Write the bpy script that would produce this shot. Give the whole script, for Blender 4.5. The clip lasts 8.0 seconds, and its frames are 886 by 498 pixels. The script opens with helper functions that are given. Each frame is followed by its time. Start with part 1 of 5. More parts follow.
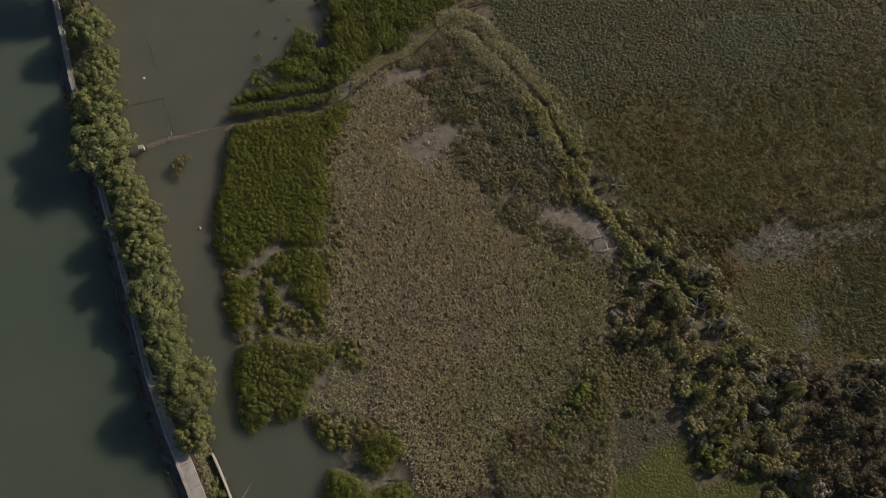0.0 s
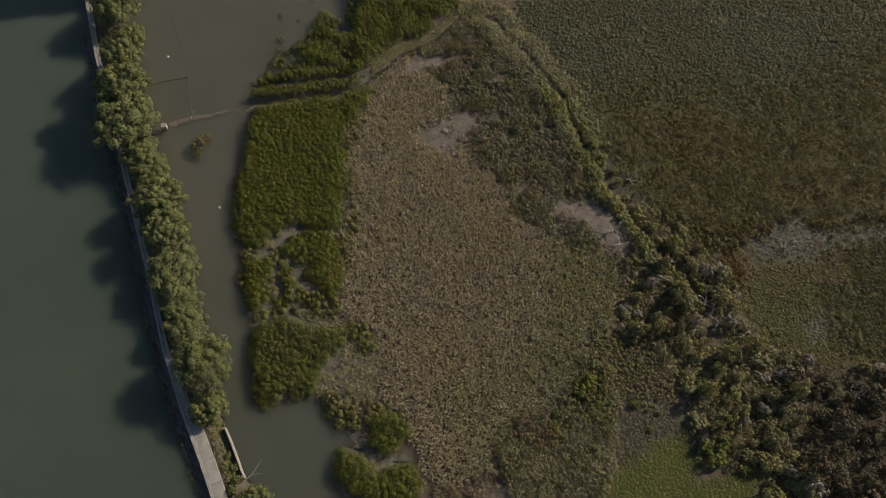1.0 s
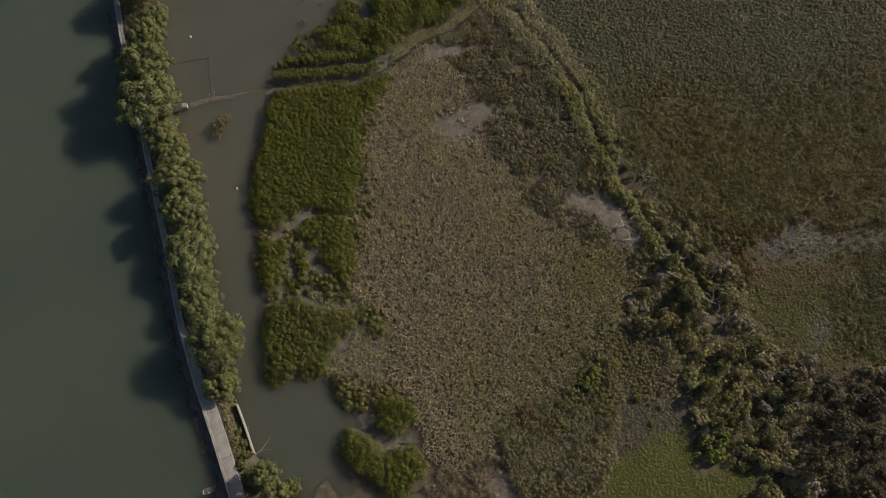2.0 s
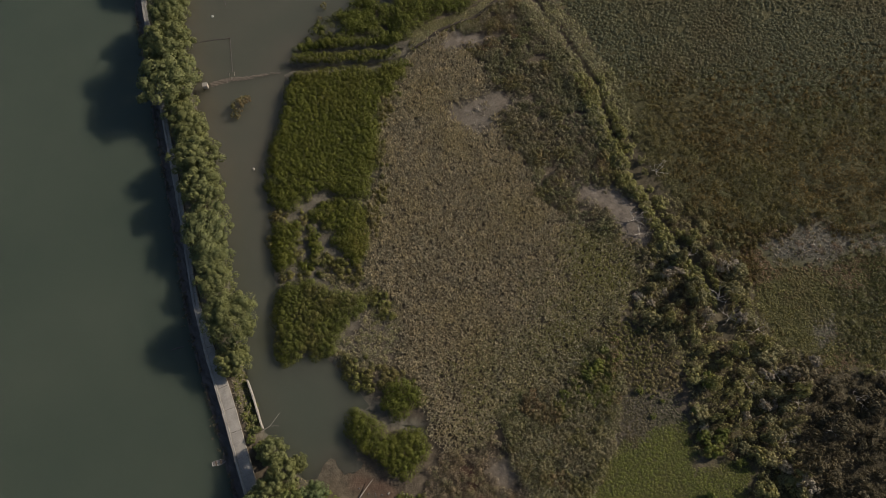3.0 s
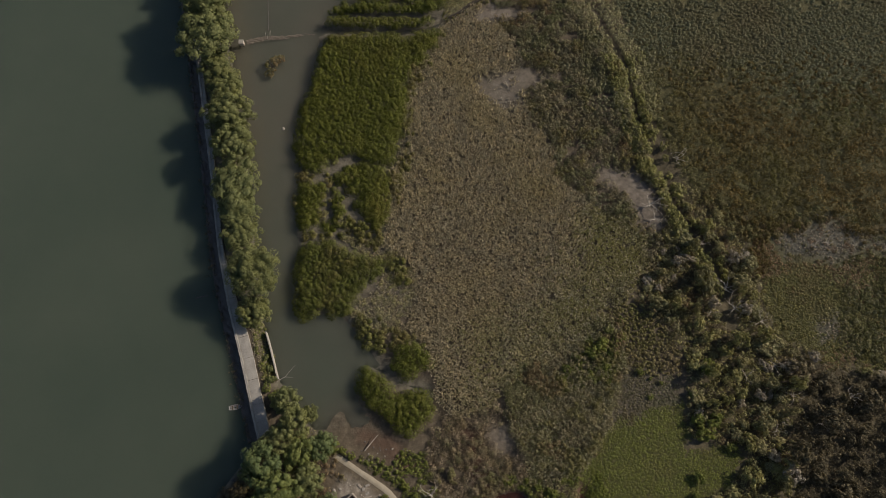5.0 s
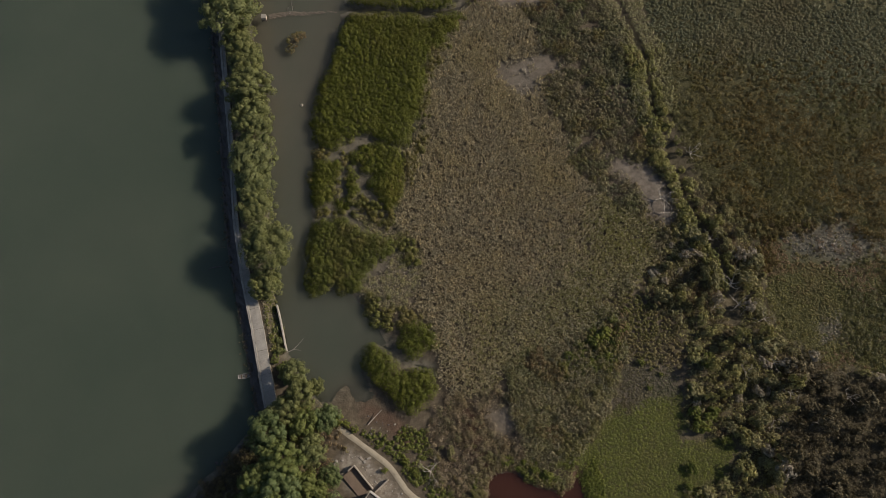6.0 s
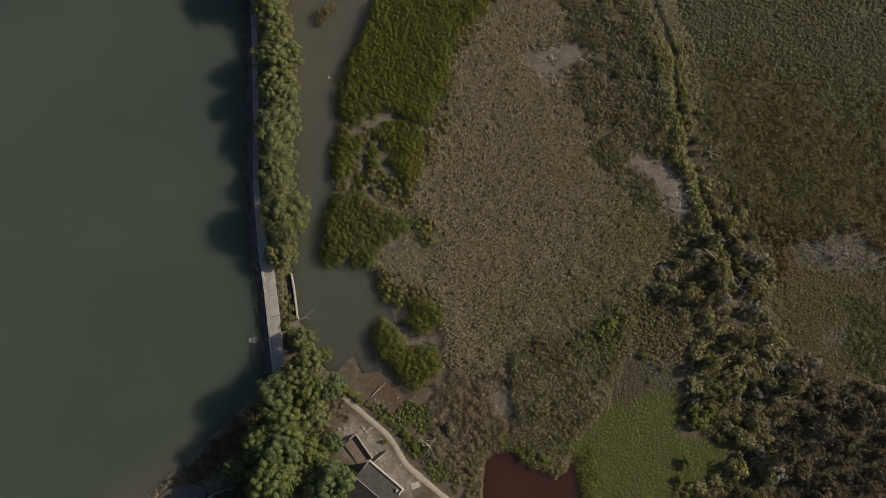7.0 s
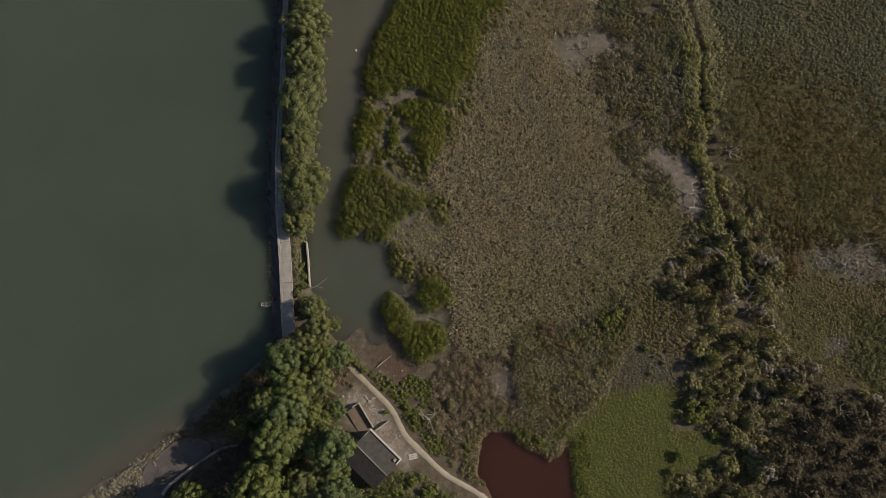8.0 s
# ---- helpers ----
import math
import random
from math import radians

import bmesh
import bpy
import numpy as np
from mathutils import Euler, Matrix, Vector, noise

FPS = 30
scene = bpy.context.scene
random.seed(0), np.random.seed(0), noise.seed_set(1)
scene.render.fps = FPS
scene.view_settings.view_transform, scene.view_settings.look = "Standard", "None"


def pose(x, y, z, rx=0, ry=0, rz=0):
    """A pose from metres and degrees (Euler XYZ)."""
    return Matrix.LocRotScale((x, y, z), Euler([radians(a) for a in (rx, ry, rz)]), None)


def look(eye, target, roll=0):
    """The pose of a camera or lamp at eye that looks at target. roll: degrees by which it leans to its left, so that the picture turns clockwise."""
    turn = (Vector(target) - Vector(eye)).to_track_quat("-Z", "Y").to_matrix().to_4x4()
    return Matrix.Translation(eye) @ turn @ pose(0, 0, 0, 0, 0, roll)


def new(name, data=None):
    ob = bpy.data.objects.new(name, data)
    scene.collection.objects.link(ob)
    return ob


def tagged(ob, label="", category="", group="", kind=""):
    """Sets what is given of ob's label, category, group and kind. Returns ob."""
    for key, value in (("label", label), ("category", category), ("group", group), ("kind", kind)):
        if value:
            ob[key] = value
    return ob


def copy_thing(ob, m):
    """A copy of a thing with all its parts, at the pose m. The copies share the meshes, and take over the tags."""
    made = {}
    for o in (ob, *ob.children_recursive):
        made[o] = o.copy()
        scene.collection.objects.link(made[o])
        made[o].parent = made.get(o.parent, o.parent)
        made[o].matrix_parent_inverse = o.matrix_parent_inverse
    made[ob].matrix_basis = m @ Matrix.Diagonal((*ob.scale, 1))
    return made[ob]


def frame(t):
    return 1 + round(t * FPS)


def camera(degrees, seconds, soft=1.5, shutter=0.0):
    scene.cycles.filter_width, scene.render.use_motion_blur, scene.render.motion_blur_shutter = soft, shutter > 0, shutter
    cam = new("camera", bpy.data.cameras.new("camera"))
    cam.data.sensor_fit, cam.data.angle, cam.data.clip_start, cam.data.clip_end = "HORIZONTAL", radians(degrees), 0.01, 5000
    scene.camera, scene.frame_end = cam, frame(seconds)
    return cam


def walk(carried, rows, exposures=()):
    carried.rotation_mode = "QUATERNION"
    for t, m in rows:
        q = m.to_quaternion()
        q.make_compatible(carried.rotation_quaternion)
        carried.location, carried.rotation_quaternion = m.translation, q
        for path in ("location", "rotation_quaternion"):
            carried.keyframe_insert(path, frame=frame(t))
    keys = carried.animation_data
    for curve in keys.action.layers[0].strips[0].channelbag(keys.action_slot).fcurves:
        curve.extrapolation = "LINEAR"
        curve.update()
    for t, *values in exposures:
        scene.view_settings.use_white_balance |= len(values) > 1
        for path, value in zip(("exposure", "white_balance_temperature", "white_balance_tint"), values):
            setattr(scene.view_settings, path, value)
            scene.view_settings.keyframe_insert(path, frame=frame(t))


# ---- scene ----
# ---- camera ----
cam = camera(65, 8.0, soft=0.8)
walk(cam, [
    (0, pose(-0.00, 0.00, 120.00, 27.188, -0.000, 0.001)),
    (0.5, pose(-0.03, 0.14, 121.21, 26.408, -0.006, 1.141)),
    (1, pose(-0.14, 0.27, 122.39, 25.637, -0.022, 2.418)),
    (1.5, pose(-0.12, 0.37, 123.58, 24.900, -0.021, 3.589)),
    (3, pose(0.06, 0.61, 127.02, 22.695, -0.004, 7.172)),
    (3.5, pose(0.15, 0.69, 128.18, 21.914, -0.005, 8.416)),
    (4, pose(0.15, 0.75, 129.40, 21.063, 0.007, 9.665)),
    (4.5, pose(0.38, 0.98, 130.62, 20.201, 0.043, 10.673)),
    (6, pose(0.68, 1.69, 134.28, 17.411, 0.067, 14.631)),
    (6.5, pose(0.50, 1.87, 135.43, 16.393, 0.019, 16.760)),
    (7, pose(0.55, 2.14, 136.58, 15.366, -0.019, 18.979)),
    (7.5, pose(0.51, 2.39, 137.74, 14.325, -0.029, 21.173)),
    (8, pose(0.39, 2.55, 138.95, 13.254, -0.021, 23.310)),
])

# ---- light ----
SUN_EL, SUN_AZ = 29.0, math.degrees(math.atan2(0.87, 0.49))   # azimuth clockwise from +y
world = bpy.data.worlds.new("sky")
world.use_nodes = True
scene.world = world
wn = world.node_tree.nodes
sky = wn.new("ShaderNodeTexSky")
sky.sky_type, sky.sun_disc = "NISHITA", False
sky.sun_elevation, sky.sun_rotation = radians(SUN_EL), radians(SUN_AZ)
sky.altitude, sky.air_density, sky.dust_density = 10, 1.0, 1.6
wn["Background"].inputs["Strength"].default_value = 0.06
world.node_tree.links.new(sky.outputs["Color"], wn["Background"].inputs["Color"])
lamp = bpy.data.lights.new("sun", "SUN")
lamp.energy, lamp.angle, lamp.color = 3.95, radians(0.6), (1.0, 0.862, 0.695)
sun = new("sun", lamp)
az, el = radians(SUN_AZ), radians(SUN_EL)
sun.matrix_world = look((300 * math.sin(az) * math.cos(el), 300 * math.cos(az) * math.cos(el), 300 * math.sin(el)), (0, 0, 0))
scene.view_settings.exposure = 0.0

# ---- plan, in metres ----
LEVEE_W = [(-112, 175), (-104, 155), (-91, 125), (-80.8, 100), (-69.5, 75), (-62.7, 60), (-58.5, 50.5), (-53, 37.6), (-49, 29.6),
           (-46.2, 24.3), (-41.4, 16.1), (-36.6, 7.2), (-34.4, 3.4)]
LEVEE_E = [(-34.2, 13.6), (-37.4, 19.2), (-39.8, 22.8), (-43.2, 30.5), (-47.3, 41.5), (-51.3, 51.5), (-55.3, 61), (-62.3, 75), (-73.3, 99.5),
           (-83.3, 124.5), (-97.3, 157.5), (-105, 177.5)]
SHORE_N = [(-5, 170), (-14, 146), (-25.5, 131), (-29.6, 126.8), (-26.6, 122.4), (-25, 119), (-26.4, 115.6), (-26.4, 111.6), (-30, 112), (-33, 108), (-37, 103.4), (-40, 100), (-45.8, 96.2), (-46.6, 92.4),
           (-44.4, 83), (-45, 73.3), (-44.6, 66.8), (-41.6, 58.4), (-39.6, 50), (-38.2, 45), (-36, 38), (-33.4, 27.8), (-25.6, 30.2), (-21, 26.2),
           (-15.5, 21.5), (-12.5, 19.6), (-6.5, 18.7), (-5.6, 17.7), (-12.5, 18.4), (-17.6, 20), (-18.4, 14.8), (-16.2, 12.7),
           (-16.6, 11.6), (-18.8, 11), (-21.2, 8.9), (-23.1, 7), (-24.6, 6.2), (-27, 7.4)]
SHORE_S = [(-34.9, -1), (-40, -10), (-43, -17), (-47, -23.6), (-50, -29), (-52.6, -33.3), (-56, -39), (-75, -62), (-110, -95)]
LAND = SHORE_N + LEVEE_E + [(-116, 178)] + LEVEE_W[:-1] + [(-34.4, 3.4)] + SHORE_S + [(-110, -4600), (4600, -4600), (4600, 4600), (-5, 4600)]
REED = [(-13, 106.5), (-20, 97), (-20.8, 92), (-24, 86), (-24, 78.7), (-22.4, 69.4), (-22, 60), (-21, 52), (-20.4, 45), (-14, 41),
        (-13, 36), (-12.5, 30), (-7, 25), (-5, 19), (-3, 15.5), (2, 15), (7, 18), (8, 23.6), (10.7, 26.1), (16.6, 29.3), (21.1, 34.2), (22.5, 39.5),
        (28.6, 43.4), (30.5, 48.2), (31.5, 53), (31, 58), (19.5, 62), (11, 67), (8.7, 74.6), (3, 79), (0.7, 91.6), (-3, 97.7)]
SCRUB_N = [(-12, 107), (-3, 97.7), (0.7, 91.6), (3, 79), (8.7, 74.6), (11, 67), (19.5, 62), (32, 57), (36, 56), (34, 62), (31, 69.5),
           (27.5, 77), (23.6, 85), (21.4, 94), (16.6, 102.5), (11, 109.5), (4, 117.5), (-2, 115.5), (-6, 111)]
SCRUB_S = [(7.4, 23.6), (10.7, 26.1), (16.6, 29.3), (21.1, 34.2), (22.5, 39.5), (27, 38), (29, 33), (29.3, 29.3), (28.2, 22.7), (28.4, 19.4),
           (26.1, 14.1), (23.4, 9.9), (18, 5.9), (15.4, 7.1), (11.5, 12), (9, 17)]
MARSH = [(10, 165), (11, 128), (13, 117.5), (19.5, 109), (25, 99), (28, 88), (32, 79.5), (37, 71.5), (45.1, 65.6), (50.7, 64.8), (55.1, 63.8),
         (58.5, 66), (65.3, 67.5), (67.2, 70.2), (69.8, 68.6), (71.2, 66.4), (72.8, 65.3), (76.5, 68.6), (80.5, 69.3), (90, 71.5), (140, 82), (140, 165)]
FIELD = [(50.6, 62.9), (53.3, 53.6), (55.3, 47), (57, 42.3), (60.2, 41.2), (65.5, 40.1), (66.8, 35.8), (68.4, 37.7), (72.4, 39.5), (77, 38.8), (90, 40),
         (125, 44), (125, 80), (90, 71), (80.5, 69), (76.5, 68.2), (72.8, 64.8), (69.8, 68), (67.2, 69.8), (58.5, 65.5), (55, 63)]
GRASS = [(24, 7.9), (23.7, 10.9), (26.1, 14.1), (27.8, 18.2), (30.6, 20.3), (35.3, 23.7), (40.4, 25.7), (41.6, 22.8), (42.4, 17.5), (51.6, 20),
         (52.2, 17.6), (50.1, 12.6), (48, 10.6), (52, -8), (32, -8), (30.8, -2.5), (28, 0), (27, 3.6)]
BAND = [(14, 104), (19.5, 95), (21.5, 84), (25, 76), (31.5, 69), (35, 62), (33.5, 58), (31.8, 53), (30.8, 48.2), (29.8, 43), (34, 40.8), (37.1, 40.1),
        (38.2, 37), (41.2, 34.2), (41.1, 31.6), (41.6, 26.1), (41.8, 20.6), (45.4, 19.4), (52.2, 20), (53, 17), (50.6, 12.6), (47.3, 10.6), (44, 9.6), (44.6, 4),
        (50, -12), (110, -12), (120, 36), (80, 39), (72.4, 39.3), (68.4, 37.5), (66.8, 35.8), (65.5, 40), (60.2, 41), (57, 42.3), (55.3, 47), (53.3, 53.6),
        (50.6, 62.9), (44, 66.5), (37, 71.5), (31, 80), (28, 89), (24, 98), (17, 107)]
POND = [(11.2, -5.6), (9.6, -1.5), (9.2, 2.6), (13.5, 4.3), (15.6, 2.9), (19, 2.5), (22.6, 3.0), (24.1, 4.4), (24.2, 7.3), (25.2, 7.6), (26.2, 5.0), (27.1, 3.2), (28, 0), (30.4, -2.8), (27, -10), (16, -9)]
BARE_POOL = [(-9.4, 87), (-4.7, 89.2), (0.1, 92.5), (6.1, 90.2), (3.3, 87), (0.7, 84.8), (1.9, 81.3), (-2.8, 79.9), (-5.7, 82), (-8.7, 84.8)]
BARE_MUD = [(17.9, 70.4), (22.6, 71.2), (26.6, 71.8), (29.8, 69.6), (31.8, 66.8), (34.3, 62), (34.9, 59), (31.6, 57.9), (27.7, 61.3), (24.8, 65.4), (22.8, 66.8), (19.6, 67.6)]
INLET = [(-21, 16), (-16.6, 13), (-11, 10.2), (-6.5, 7.6), (-7.4, 4.4), (-15.4, 4.6), (-20, 5.8), (-24, 7.4), (-26, 11)]
BARE_TIP = [(-14, 102.5), (-11.8, 104.1), (-10, 107.1), (-5.6, 106.7), (-3, 104.6), (-5.5, 102.8), (-10.4, 101.9)]
BARE_S = [(6, 12.2), (7.2, 14.3), (9.7, 15.4), (12.3, 13.5), (11.7, 11.2), (12.7, 9.8), (9.1, 9.8)]
MUD_W = [(-25.5, 43.2), (-20, 42.9), (-15.4, 41.8), (-13.8, 40), (-13.9, 33.9), (-15.3, 28.8), (-18.7, 28.9), (-22.1, 31.7), (-21.8, 35.6), (-18.1, 38.2), (-19.8, 40.4)]
GREY_E = [(55.7, 62.6), (59.7, 65.3), (66.6, 68.5), (69.8, 66.9), (74, 65.5), (79.7, 66.9), (86, 67.5), (84, 64.4), (72.1, 62.5), (70.3, 60.3), (64.8, 59.6), (58.4, 58.8)]
GREY_S = [(28.2, 22.7), (29.4, 20.6), (31.8, 19.8), (35.3, 23.7), (40.4, 25.5), (39.3, 29.9), (36.2, 29.8), (31.3, 30.2), (29.6, 28.9), (29, 26.1)]
GREY_M = [(64.2, 46.2), (68.4, 49), (69.4, 44.3), (65.6, 42.2)]
ROUGH = [(70.9, 57), (78.8, 59.2), (95, 62), (95, 42), (76.8, 40.4), (70.5, 40.6), (69.1, 44.3), (69, 51)]
YARD = [(-19.5, -2.8), (-17, 0.4), (-10.5, -1.6), (-5, -5.2), (-0.5, -6.8), (-2.5, -9.5), (-11, -5.5), (-11.5, -8.5), (-15.5, -6.5)]
DITCH = [(2.8, 120.1), (7, 117.5), (9.8, 113.2), (13.9, 109), (15.5, 106.2), (18.2, 102.5), (19.9, 99.3), (22.2, 96.2), (23.1, 92.4), (24.1, 88.7), (25.6, 85.1),
         (27.4, 81.2), (30, 76), (31.4, 72.6), (33.9, 70), (35.1, 66.5), (37, 63.5), (40.7, 59.4), (44.5, 53.8), (46.6, 49.4), (48.5, 42.9)]
TRACK = [(-20.2, 3.6), (-15.4, 1.8), (-9.5, -0.5), (-6.3, -2.8), (-4.2, -4.3), (-0.2, -5.8), (5.6, -7.7), (14, -8.8), (26, -13)]
TRACK_N = [(26, 141), (10.8, 127.8), (6.1, 125.3), (2.1, 121.6), (-1.2, 118.1), (-4.4, 113.7), (-6.9, 110.9), (-10.7, 108.7), (-13.1, 107.1), (-15, 105.4),
           (-16.7, 103), (-18.9, 101.1)]
VERGE_N = [(-20.8, 103.4), (-19.2, 106.2), (-15.8, 109.2), (-12, 110.9), (-8, 113), (-5.1, 116.4), (-3.1, 120), (0.8, 123), (3, 124.4), (2.1, 122.2), (-1.2, 118.7), (-4.4, 114.3),
           (-6.9, 111.5), (-10.7, 109.3), (-13.1, 107.7), (-15, 106), (-16.9, 103.5), (-19, 101.6)]
CUT = [(-50, 91.2), (-47, 91.6), (-40.5, 92.8), (-32.1, 94.2), (-23.8, 96.5), (-19.5, 99.6)]
CUT_B = [(-48, 95.4), (-40, 96.6), (-30, 98.6), (-22, 100.5)]
STANDS = {
    "big": [(-44.4, 90), (-37.4, 92.2), (-29.2, 93.7), (-22.8, 95.7), (-20, 97), (-20.8, 90.9), (-23.4, 87.2), (-24, 80.1), (-23.4, 73.4),
            (-23.4, 68.2), (-23.1, 61.9), (-28.5, 62), (-30.3, 62.8), (-33.3, 61.8), (-35.5, 60.1), (-36.5, 58.2), (-39.6, 57.3), (-42.2, 58.5), (-44.1, 60.8), (-45, 66.9),
            (-45.6, 70.8), (-44.4, 76.1), (-45, 82.9)],
    "strip": [(-45, 92.9), (-36.6, 94.5), (-27.2, 96.4), (-21.8, 98.5), (-22.6, 99.6), (-30, 97.9), (-40, 95.9), (-45.5, 94.8)],
    "row": [(-46, 96.6), (-40, 97.8), (-30, 99.8), (-22, 101.8), (-23, 103.2), (-30, 101.6), (-40, 99.6), (-45, 98.4)],
    "north": [(-29.1, 126.8), (-26.2, 122.7), (-24.6, 119.1), (-26.1, 116.2), (-24.6, 112.7), (-26, 111.1), (-29.3, 112.4), (-30.8, 115.5), (-33, 118.2),
              (-35.1, 116.2), (-33.7, 112.4), (-30.9, 109.7), (-34, 109.1), (-37, 107.7), (-38.7, 105.5), (-36.6, 103.2), (-31.5, 102.6), (-27.7, 101.6),
              (-22.8, 101.9), (-21, 103.5), (-19.6, 106.8), (-16.3, 109.4), (-13.3, 111.7), (-10.1, 112.7), (-7.6, 114.8), (-5.5, 117.9), (-3.8, 120.3),
              (-1, 124), (8, 131), (24, 150), (-12, 150), (-26, 131)],
    "upper": [(-34.3, 56.9), (-32, 59.8), (-28.4, 61.5), (-23.3, 60.6), (-22.1, 56), (-21.6, 50.5), (-22.7, 47.4), (-25.2, 49.2), (-26.8, 50.5), (-28.2, 52.1),
              (-27.4, 55.1), (-29.9, 54.7), (-31.5, 56.3), (-33.5, 55.5)],
    "west": [(-40.8, 54.2), (-35.7, 55.1), (-34.9, 52.5), (-35.6, 49.4), (-35, 46.4), (-36.7, 44.2), (-38.8, 45.3), (-40, 48.8)],
    "islet": [(-33.5, 54.5), (-31.3, 53.8), (-29.9, 50.1), (-31.3, 48), (-33.2, 50.6)],
    "tuft": [(-33.9, 45.7), (-31.7, 47.7), (-30.9, 46.3), (-32.4, 44.7)],
    "square": [(-37.1, 39.7), (-35.2, 42), (-31, 43.3), (-28, 42), (-25.1, 41.4), (-20.7, 41.2), (-19.3, 39.7), (-19.6, 37.9), (-22.1, 36.5), (-23.5, 33.6),
               (-22.3, 32.1), (-24, 29.8), (-25.9, 28.7), (-30, 27.9), (-32.9, 26.4), (-34.4, 26.8), (-35, 31), (-36.6, 36.4)],
    "creek": [(-13.9, 25), (-11.6, 26.4), (-9, 26.4), (-6.8, 24), (-6.3, 20.2), (-10.9, 19.8), (-13.5, 21.1), (-12.9, 23.7)],
    "south": [(-19.6, 19.3), (-17.8, 19.8), (-14.4, 18.6), (-11, 17), (-6.4, 18.3), (-4.3, 15.2), (-5.2, 12), (-7, 9.4), (-9.3, 9.9), (-11.4, 11.3), (-15.9, 13.3), (-18.4, 15.3)],
}
SLIP = [(-45, -38), (-47.6, -29.8), (-44.2, -22.4), (-40, -20.2), (-37.4, -21.2), (-41.2, -29.4), (-41.6, -38)]
HOUSE = (-8.4, -10.4, 19.8)      # the middle of the ridge, and the turn of its long side


# ---- plan arithmetic ----
def dense(line, step=1.0, closed=False):
    """A smooth line through the control points, at even steps."""
    p = np.array(line, float)
    n = len(p)
    out = []
    for i in range(n if closed else n - 1):
        a, b, c, d = (p[(i + k) % n] if closed else p[min(max(i + k, 0), n - 1)] for k in (-1, 0, 1, 2))
        for u in np.arange(0, 1, step / max(np.linalg.norm(c - b), step)):
            out.append(0.5 * (2 * b + (c - a) * u + (2 * a - 5 * b + 4 * c - d) * u * u + (3 * b - a - 3 * c + d) * u ** 3))
    if not closed:
        out.append(p[-1])
    return np.array(out)


def line_gap(line, x, y, closed=False):
    """Distance from each place to a line."""
    p = np.array(line, float)
    q = np.roll(p, -1, 0) if closed else p[1:]
    p = p if closed else p[:-1]
    best = np.full(np.shape(x), 1e9)
    for a, b in zip(p, q):
        v = b - a
        u = np.clip(((x - a[0]) * v[0] + (y - a[1]) * v[1]) / max(v @ v, 1e-9), 0, 1)
        best = np.minimum(best, np.hypot(x - a[0] - u * v[0], y - a[1] - u * v[1]))
    return best


def within(poly, x, y):
    """Metres inside the outline, negative outside."""
    p = np.array(poly, float)
    odd = np.zeros(np.shape(x), bool)
    for a, b in zip(p, np.roll(p, -1, 0)):
        if a[1] != b[1]:
            odd ^= ((a[1] > y) != (b[1] > y)) & (x < (b[0] - a[0]) * (y - a[1]) / (b[1] - a[1]) + a[0])
    return np.where(odd, 1, -1) * line_gap(poly, x, y, True)


LATTICE = np.random.RandomState(7).rand(256, 256)


def waves(x, y, size, octaves=3):
    """Smooth random field, about -1 to 1, with lumps of that size."""
    total, weight, out = 0.0, 1.0, np.zeros(np.shape(x))
    for k in range(octaves):
        u, v = x / size * 2 ** k + 37.3 * k + 500, y / size * 2 ** k + 11.7 * k + 500
        i, j = np.floor(u).astype(int), np.floor(v).astype(int)
        f, g = u - i, v - j
        f, g = f * f * (3 - 2 * f), g * g * (3 - 2 * g)
        L = lambda a, b: LATTICE[a % 256, b % 256]
        out += weight * ((L(i, j) * (1 - f) + L(i + 1, j) * f) * (1 - g) + (L(i, j + 1) * (1 - f) + L(i + 1, j + 1) * f) * g)
        total += weight
        weight *= 0.5
    return out / total * 2 - 1


def step01(v, a, b):
    u = np.clip((v - a) / (b - a), 0, 1)
    return u * u * (3 - 2 * u)


def ditch_gap(x, y):
    """Distance to the winding ditch."""
    return line_gap(DITCH, x + 0.45 * waves(x, y, 4.0, 2), y + 0.45 * waves(x + 90, y, 4.0, 2))


def ground_z(x, y):
    """Height of the ground."""
    x, y = np.asarray(x, float), np.asarray(y, float)
    shore = within(LAND, x, y) + 0.7 * waves(x, y, 4.0)
    z = np.clip(0.12 + shore * 0.22, -1.3, 0.4) + 0.08 * waves(x, y, 3.0) * step01(shore, 0, 2)
    gap = np.minimum(line_gap(LEVEE_W, x, y), 60)
    strip = within(LEVEE_E + [(-116, 178)] + LEVEE_W, x, y)
    z = np.where(strip > -0.2, np.maximum(z, 0.2 + 1.05 * step01(strip, 0.0, 1.6)), z)
    south = step01(-y + 0.12 * x, -7, 9) * step01(-x, -14, 4) * step01(shore, 1, 9)
    z = z + 1.1 * south
    z = z - 0.3 * step01(-ditch_gap(x, y), -1.5, -0.2)
    z = np.where(shore > -1, z - 0.75 * step01(-np.minimum(line_gap(CUT, x, y), line_gap(CUT_B, x, y)), -0.9, -0.2), z)
    z = np.where(within(SLIP, x, y) > -0.6, np.minimum(z, 0.55), z)
    flat = step01(within(INLET, x, y), -1.0, 1.2)
    z = z + flat * (np.clip(0.022 * shore, -0.1, 0.12) + 0.1 * waves(x, y, 2.6, 3) - z)
    pool = within(POND, x, y) + 0.7 * waves(x, y, 2.2)
    return np.where(pool > -1.2, np.minimum(z, 0.12 - 0.3 * pool), z)


